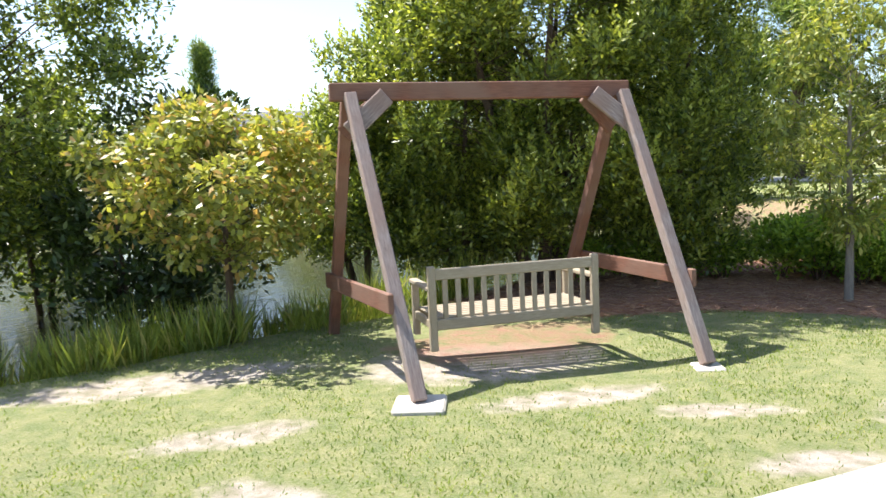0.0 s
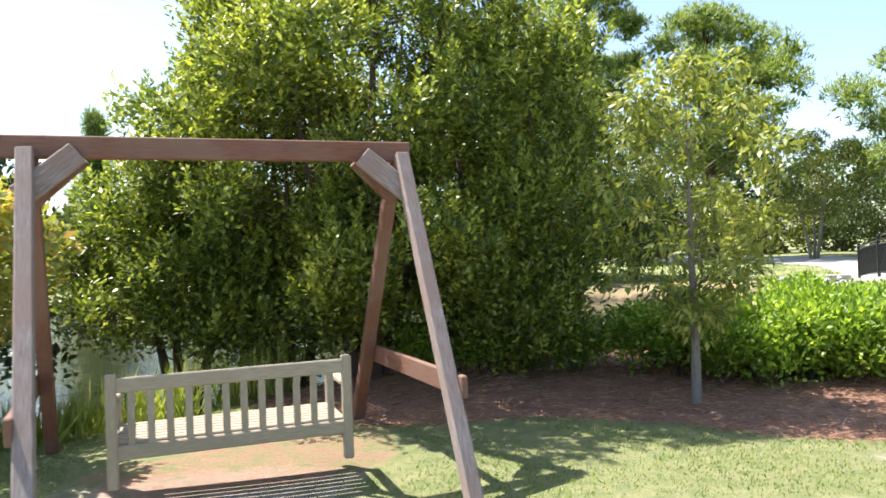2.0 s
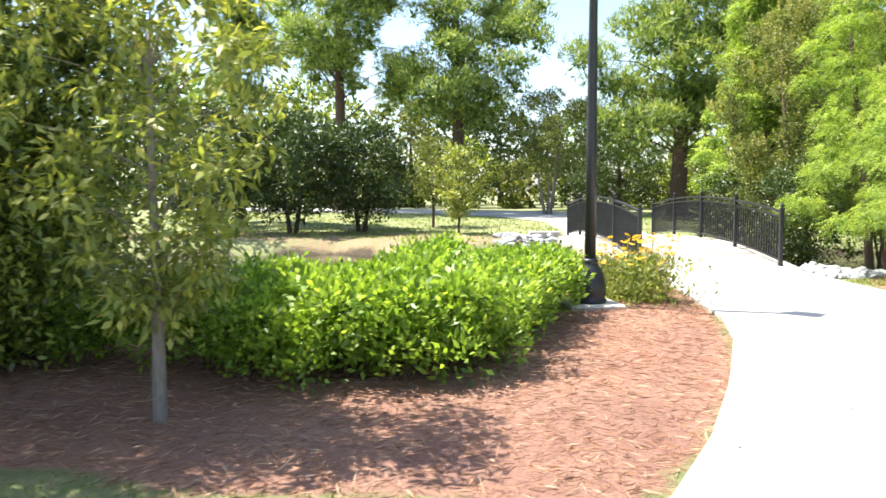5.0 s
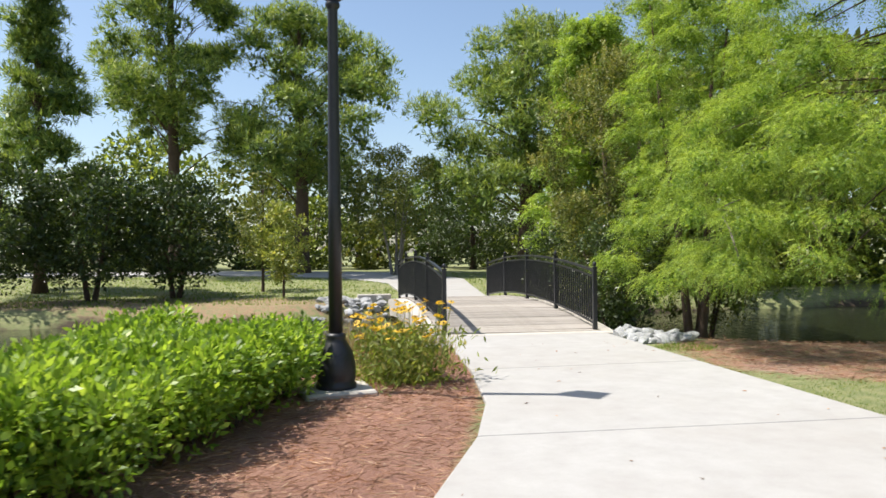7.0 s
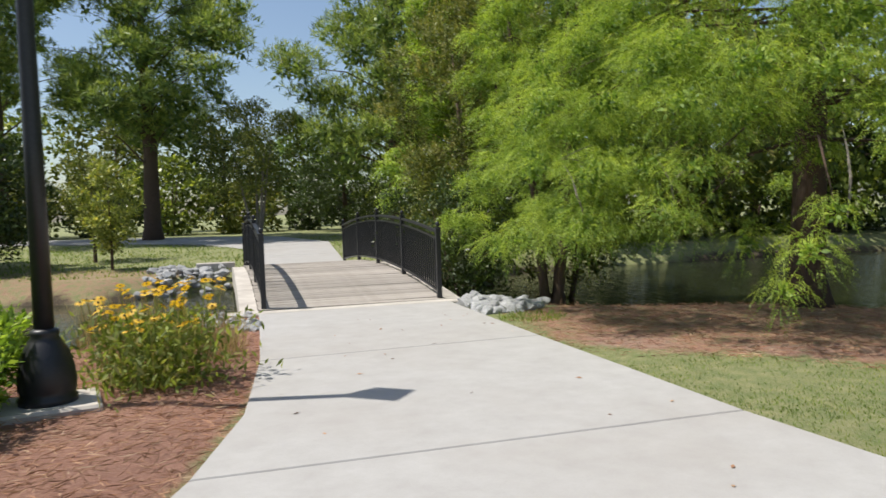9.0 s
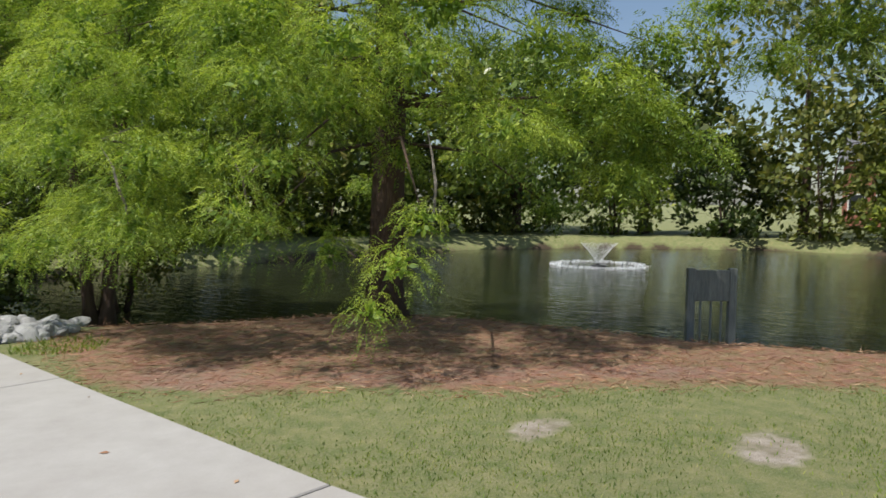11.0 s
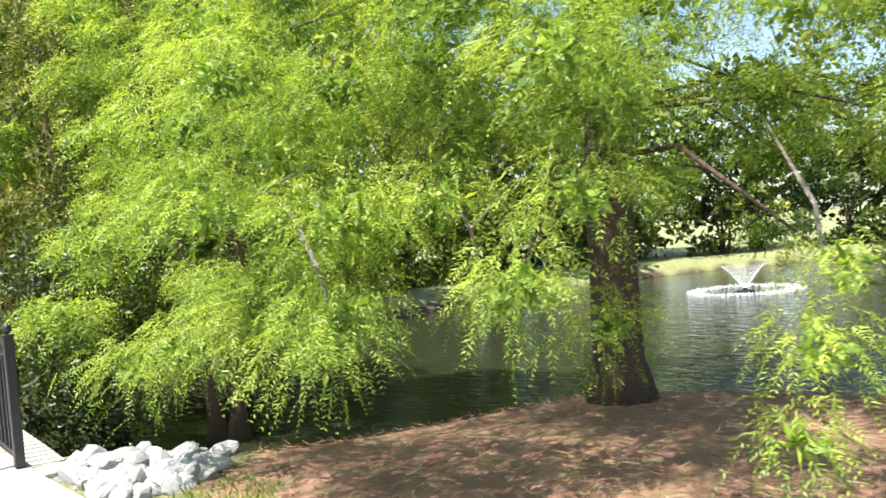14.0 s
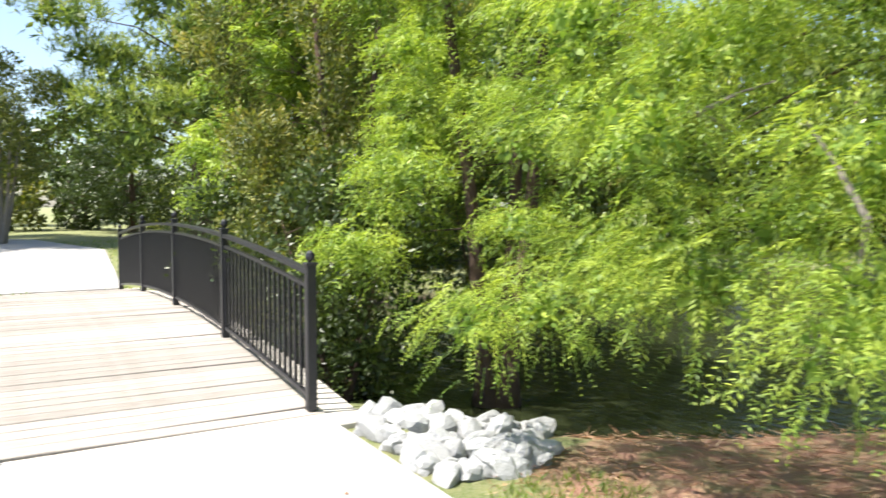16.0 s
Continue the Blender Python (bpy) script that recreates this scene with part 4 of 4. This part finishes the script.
for k, (x, y, h, r) in enumerate([(-3.4, 29.6, 4.0, 1.9), (-6.3, 29.0, 4.4, 2.1), (-1.2, 31.0, 3.9, 1.7)]):
    broadleaf("juniper_tree", "dense dark green juniper on the far bank", (x, y, 0.0), h, (r, r, h * 0.46), 46, 0.5, 9000, 0.16, 0.075, L_DARK, 60 + k, -0.9, 0.12, 2, group="junipers on the bank")
broadleaf("crape_myrtle_tree", "small rounded tree with several stems on the far lawn", (6.6, 41.3, 0.35), 6.0, (2.3, 2.3, 2.3), 40, 0.55, 10000, 0.14, 0.06, L_CEDAR, 70, -0.8, 0.14, 4, bark=M_BARK_PALE, spread=0.5)
broadleaf("magnolia_tree", "dark glossy magnolia on the far lawn", (11.8, 50.0, 0.45), 4.6, (2.6, 2.6, 2.2), 34, 0.7, 9000, 0.18, 0.08, L_DARK, 71, -0.95, 0.2)
broadleaf("sapling_tree", "slim brownish young tree on the far lawn", (1.3, 33.5, 0.0), 3.6, (1.0, 1.0, 1.4), 18, 0.45, 2500, 0.13, 0.05, L_CEDAR, 72, -0.9, 0.06)

# woods that close the view
woods = [(-36, 30, 6), (-30, 40, 4.5), (-24, 48, 5.5), (-17, 52, 9), (-9, 58, 9), (-2, 62, 8), (5, 64, 7.5), (12, 68, 8), (20, 60, 13), (27, 52, 13), (33, 44, 12), (30, 38, 10), (38, 34, 9),
         (44.5, 20, 12), (46, 13, 11), (45, 6, 12), (38, -1, 8), (30, -6, 8), (40, 26, 8), (35, 30, 8), (28.5, 31.5, 8), (22, 32, 9), (24, 0.5, 6), (-34, 20, 6), (-33, 11, 9), (-27, 4, 9), (-19, -3, 8), (16, 31.5, 8)]
for k, (x, y, h) in enumerate(woods):
    broadleaf("woodland_tree", "full leafy tree at the edge of the park", (x, y, 0.2), h, (h * 0.48, h * 0.48, h * 0.47), 36, h * 0.12, 3200, 0.42, 0.25, (L_MYRTLE, L_CEDAR, L_DARK, L_PINE)[k % 4], 100 + k, -0.95, 0.22, 1, group="trees round the park")

for k, (x, y) in enumerate([(39.6, 6), (40.8, 10), (40.9, 14), (40.3, 18), (40, 22), (38, 26.5), (35, 31), (30.5, 33), (26, 33.2), (21.5, 33), (17, 32.2), (-16, 0.5), (-20, 3), (-25, 8), (-27.5, 14), (-25.5, 20), (-21.5, 25), (-16, 26.5), (-11, 27.5), (-14, 53), (-10, 54), (-6, 53), (-2, 55), (2, 53), (6, 54), (10, 55), (14.5, 53), (18, 54), (22, 50)]):
    h = (3.4, 4.3, 3.0, 4.8)[k % 4] + (1.6 if k < 6 else 0)
    broadleaf("shrub", "dense green shrub on the far pond bank", (x, y, -0.7 if k < 11 else 0.0), h, (2.5, 2.5, h * 0.49), 30, 0.55, 2600, 0.3, 0.18, (L_CEDAR, L_DARK, L_MYRTLE)[k % 3], 300 + k, -0.97, 0.12, 3, group="shrubs round the pond")


# ---- hedge of low shrubs ----
def hedge_shrub(seed):
    r = np.random.default_rng(seed)
    lobes = [(0.3 * math.cos(a) * q, 0.3 * math.sin(a) * q, z, 0.22, 0.22, 0.17) for a, q, z in [(i * 2.4, r.uniform(0.3, 1.2), 0.16 + 0.36 * i / 11 + 0.05 * r.random()) for i in range(12)]]
    p, u = inside_lobes(lobes, 2200, 0.35)
    p[:, 2] = np.maximum(p[:, 2], 0.02)
    way = u * 0.6 + unit(rng.normal(size=u.shape)) * 0.5 + np.array([0, 0, 0.15])
    t = thing("hedge_shrub", "low bright green leafy shrub in the straw bed", "shrub", (0, 0, -20), 0, "shrubs of the hedge")
    b = Build()
    for k in range(6):
        a = k * 1.05
        b.tube([(0.04 * math.cos(a), 0.04 * math.sin(a), -0.03), (0.14 * math.cos(a), 0.14 * math.sin(a), 0.25), (0.25 * math.cos(a), 0.25 * math.sin(a), 0.5)], [0.008, 0.006, 0.003], 5)
    part("stem", b, M_BARK, t)
    part("foliage", quads("foliage", leaves(p, way, 0.064 * rng.uniform(0.6, 1.35, len(p)), 0.034, facing(u, 0.7)), L_HEDGE), None, t)
    return t


shrub_kinds = [hedge_shrub(200 + k) for k in range(3)]
HEDGE_FRONT = [(-2.0, 9.3), (-0.9, 9.9), (0.3, 10.2), (1.2, 9.75), (2.0, 9.65), (2.7, 9.8), (3.1, 10.5), (3.4, 11.6), (3.65, 12.6), (3.9, 13.5)]
spots = []
for row, back in enumerate((0.05, 0.5, 0.95, 1.4)):
    for i in range(0, 10 if row else 10):
        for h in (0, 0.5):
            p = along(HEDGE_FRONT, i + h)
            q = along(HEDGE_FRONT, i + h + 0.2) - p
            nrm = Vector((-q.y, q.x)).normalized() if q.length > 0 else Vector((-1, 0.3))
            s = p + nrm * back
            if i >= 2 or row < 2:
                spots.append((s.x + rng.uniform(-0.1, 0.1), s.y + rng.uniform(-0.1, 0.1), 0.85 if i < 2 else rng.uniform(0.95, 1.25)))
for k, (x, y, s) in enumerate(spots):
    src = shrub_kinds[k % 3]
    z = float(height(np.array([x]), np.array([y]))[0])
    m = pose(x, y, max(z, -0.3), 0, 0, rng.uniform(0, 360))
    if k < 3:
        src.matrix_world = m
        src.scale = (s, s, s)
    else:
        src_copy = copy_thing(src, m)
        src_copy.scale = (s, s, s)


# ---- reeds, flowers and grasses ----
def blades(n, poly_or_fn, lo, hi, width, lean=0.3):
    p = poly_or_fn(n)
    way = np.stack([rng.normal(size=len(p)) * lean, rng.normal(size=len(p)) * lean, np.ones(len(p))], -1)
    return leaves(p, way, rng.uniform(lo, hi, len(p)), width)


def scatter(cx, cy, rx, ry):
    def go(n):
        a, r = rng.uniform(0, 2 * math.pi, n), np.sqrt(rng.random(n))
        x, y = cx + rx * r * np.cos(a), cy + ry * r * np.sin(a)
        return np.stack([x, y, np.maximum(height(x, y), WATER) - 0.02], -1)
    return go


def clump(name, label, category, cx, cy, rx, ry, n, lo, hi, width, mat, lean=0.3):
    at = np.array([cx, cy, 0.0])
    tagged(new(name, quads(name, blades(n, scatter(cx, cy, rx, ry), lo, hi, width, lean) - at, mat)), label, category, "reeds and grasses").location = at


for cx, cy, rx, ry, n, lo, hi in [(-5.4, 4.5, 0.6, 0.5, 900, 0.2, 0.5), (-5.0, 5.4, 0.6, 0.5, 900, 0.2, 0.6), (-4.3, 6.3, 0.5, 0.4, 500, 0.2, 0.5), (-3.9, 7.1, 0.5, 0.5, 500, 0.3, 0.7), (-6.2, 3.6, 0.7, 0.5, 900, 0.25, 0.6),
                              (-5.9, 5.6, 0.6, 0.5, 400, 0.4, 0.95), (-3.5, 8.3, 0.4, 0.6, 350, 0.3, 0.7), (-7.2, 3.0, 0.7, 0.5, 700, 0.3, 0.7)]:
    clump("reeds", "clump of green reeds on the pond bank", "reeds", cx, cy, rx, ry, n, lo, hi, 0.02, L_REED)
for cx, cy, rx, ry, n, lo, hi in [(1.2, 13.2, 0.9, 0.4, 350, 0.4, 1.0), (2.6, 14.6, 0.8, 0.5, 350, 0.4, 1.0), (4.6, 16.0, 0.5, 0.6, 420, 0.3, 0.8), (5.5, 15.2, 0.35, 0.5, 420, 0.2, 0.65), (4.9, 15.0, 0.5, 0.4, 380, 0.3, 0.75)]:
    clump("dry_grass", "tuft of tall dry brown grass by the pond", "grass", cx, cy, rx, ry, n, lo, hi, 0.008, L_DRY)
clump("bank_plant", "low green plants at the foot of the cypress", "plants", 9.5, 16.3, 0.45, 0.4, 500, 0.04, 0.12, 0.012, L_GRASS, 0.6)


def flower_clump(x, y):
    t = thing("flower_clump", "clump of yellow black-eyed daisies beside the lamp post", "flowers", (x, y, 0))
    n = 95
    a, r = rng.uniform(0, 2 * math.pi, n), np.sqrt(rng.random(n)) * 0.52
    hx, hy, hz = r * np.cos(a) * 1.15, r * np.sin(a) * 1.15, rng.uniform(0.5, 0.9, n)
    b = Build()
    for i in range(n):
        b.tube([(hx[i] * 0.7, hy[i] * 0.7, 0), (hx[i] * 0.85, hy[i] * 0.85, hz[i] * 0.5), (hx[i], hy[i], hz[i])], [0.004, 0.003, 0.003], 3, False)
    tagged(part("stem", b, L_REED, t), kind="stuff")
    m = 2600
    p = np.stack([rng.normal(size=m) * 0.30, rng.normal(size=m) * 0.30, rng.random(m) ** 1.4 * 0.6], -1)
    part("foliage", quads("foliage", leaves(p, rng.normal(size=(m, 3)) * 0.6 + np.array([0, 0, 0.5]), 0.10 * rng.uniform(0.6, 1.2, m), 0.028), L_REED), None, t)
    pet = Build()
    for k in range(10):
        c = 2 * math.pi * k / 10
        d, e = Vector((math.cos(c), math.sin(c), -0.15)), Vector((-math.sin(c), math.cos(c), 0)) * 0.007
        pet.add([d * 0.006, d * 0.028 + e * 1.4, d * 0.05, d * 0.028 - e * 1.4], [(0, 1, 2, 3)])
    head_mesh = pet.mesh("flower_head", L_PETAL)
    eye_mesh = Build().lathe([(0.008, 0), (0.009, 0.006), (0.004, 0.012)], 6).mesh("flower_eye", M_BARK)
    for i in range(n):
        f = part("flower_head", head_mesh, None, t)
        f.matrix_basis = pose(hx[i], hy[i], hz[i], rng.uniform(-35, 35), rng.uniform(-35, 35), rng.uniform(0, 360))
        part("flower_eye", eye_mesh, None, f)


flower_clump(5.1, 14.1)


# ---- fountain and outlet in the pond ----
F = (26.5, 20.4)
n = 5200
a, s = rng.uniform(0, 2 * math.pi, n), rng.random(n)
tt = rng.random(n)
rr = np.where(s < 0.6, 0.55 * tt, 1.3 + rng.normal(size=n) * 0.09)
zz = np.where(s < 0.6, 0.95 * tt - 0.25 * tt * tt, rng.random(n) * 0.06)
drop = np.stack([rr * np.cos(a), rr * np.sin(a), zz], -1)
fountain = thing("fountain", "white spraying water jet with a ring of foam", "fountain", (*F, WATER))
part("spray", quads("spray", leaves(drop, rng.normal(size=(n, 3)) + np.array([0, 0, 0.6]), np.where(s < 0.6, 0.03, 0.06), np.where(s < 0.6, 0.008, 0.02)), M_SPRAY), None, fountain)
part("nozzle", Build().lathe([(0.25, -0.05), (0.25, 0.02), (0.06, 0.05), (0.05, 0.1)], 12), M_BLACK, fountain)
outlet = thing("pond_outlet", "grey timber outlet frame standing in the pond", "pond outlet", (15.1, 12.1, -0.9), -47)
for x in (-0.24, 0.24):
    part("post", Build().box((0.085, 0.085, 1.62), pose(x, 0, 0.81)), M_GREYWOOD, outlet)
part("panel", Build().box((0.42, 0.04, 0.36), pose(0, -0.01, 1.42)), M_GREYWOOD, outlet)
for x in (-0.12, 0, 0.12):
    part("bar", Build().tube([(x, 0, 0), (x, 0, 1.26)], [0.015, 0.015], 6), M_GREYWOOD, outlet)


# ---- houses far off ----
def house(x, y, turn, w, d, h, wall, label):
    t = thing("house", label, "house", (x, y, 0.0), turn)
    part("wall", Build().box((w, d, h), pose(0, 0, h / 2), 0.03), wall, t)
    r = h + d * 0.3
    part("roof", Build().add([(-w / 2 - .4, -d / 2 - .4, h), (w / 2 + .4, -d / 2 - .4, h), (w / 2 + .4, d / 2 + .4, h), (-w / 2 - .4, d / 2 + .4, h), (-w / 2 - .4, 0, r), (w / 2 + .4, 0, r)],
                             [(0, 1, 5, 4), (2, 3, 4, 5), (1, 2, 5), (3, 0, 4), (3, 2, 1, 0)]), M_ROOF, t)
    for i in range(4):
        win = part("window", Build().box((1.1, 0.08, 1.3), pose(-w / 2 + w * (i + 0.5) / 4, -d / 2 - 0.03, 1.7), 0.02), M_WHITE, t)
        part("pane", Build().box((0.9, 0.04, 1.1), pose(-w / 2 + w * (i + 0.5) / 4, -d / 2 - 0.08, 1.7), 0.01), M_GLASSDARK, win)


house(-35, 48, 35, 14, 9, 4.2, M_BRICK, "low house with a grey shingle roof beyond the trees")
house(70, 21, -80, 7, 9, 4.6, M_BRICK, "red brick house with a grey roof beyond the pond")


# ---- lawn blades and loose pine straw ----
def lawn_points(n, x0, x1, y0, y1, keep):
    x, y = rng.uniform(x0, x1, n), rng.uniform(y0, y1, n)
    ok = keep(x, y)
    x, y = x[ok], y[ok]
    return np.stack([x, y, height(x, y) - 0.004], -1)


def is_lawn(x, y):
    bare = np.maximum(sand_mask(x, y), np.maximum(smooth(0.5 + signed(x, y, BED_LEFT) / 0.5), smooth(0.5 + signed(x, y, BED_RIGHT) / 0.5)))
    bare = np.maximum(bare, smooth(0.5 + signed(x, y, BED_SWING) / 0.5))
    patch = 0.5 + 0.5 * np.sin(x * 2.3 + 1.3 * np.sin(y * 1.7)) * np.sin(y * 2.9 + x)
    return (bare < rng.random(len(x)) * 0.8) & (signed(x, y, PATH_ALL) < -0.02) & (signed(x, y, FAR_L + FAR_R[::-1]) < -0.05) & (signed(x, y, POND) < 0.1) & (patch > rng.random(len(x)) * 0.75)


def is_bed(x, y):
    return (np.maximum(signed(x, y, BED_LEFT), signed(x, y, BED_RIGHT)) > -0.12) & (signed(x, y, PATH_ALL) < 0.04) & (signed(x, y, POND) < 0)


for nm, box, cnt in (("lawn_left", (-6, 3.5, 0.5, 8.2), 110000), ("lawn_right", (9, 15, 5, 15), 80000), ("lawn_far", (-14, 12, 27, 42), 30000)):
    pts = lawn_points(cnt, *box, is_lawn)
    far = nm == "lawn_far"
    way = np.stack([rng.normal(size=len(pts)) * 0.5, rng.normal(size=len(pts)) * 0.5, np.ones(len(pts))], -1)
    tagged(new("grass", quads("grass", leaves(pts, way, rng.uniform(0.012, 0.038, len(pts)) * (3 if far else 1), 0.007 * (4 if far else 1)), L_GRASS)), "short patchy green lawn grass", "grass", kind="stuff")
pts = np.concatenate([lawn_points(85000, -3.5, 6.3, 7, 18.5, is_bed), lawn_points(26000, 8.9, 16, 8.5, 17.5, is_bed)])
pts[:, 2] += rng.uniform(0.004, 0.03, len(pts))
way = np.stack([rng.normal(size=len(pts)), rng.normal(size=len(pts)), rng.normal(size=len(pts)) * 0.15], -1)
tagged(new("pine_straw", quads("pine_straw", leaves(pts, way, rng.uniform(0.07, 0.16, len(pts)), 0.006), L_STRAW)), "loose reddish pine straw mulch", "mulch", kind="stuff")
n = 70
x, y = rng.uniform(4, 9, n), rng.uniform(6, 17.5, n)
ok = signed(x, y, PATH_ALL) > 0.1
pts = np.stack([x, y, np.full(n, 0.022)], -1)[ok]
tagged(new("leaf_litter", quads("leaf_litter", leaves(pts, rng.normal(size=pts.shape) * np.array([1, 1, 0.1]), rng.uniform(0.03, 0.07, len(pts)), 0.025, np.array([0, 0, 1.0]) + rng.normal(size=pts.shape) * 0.2), L_STRAW)), "few dry brown leaves on the concrete path", "leaves", kind="stuff")
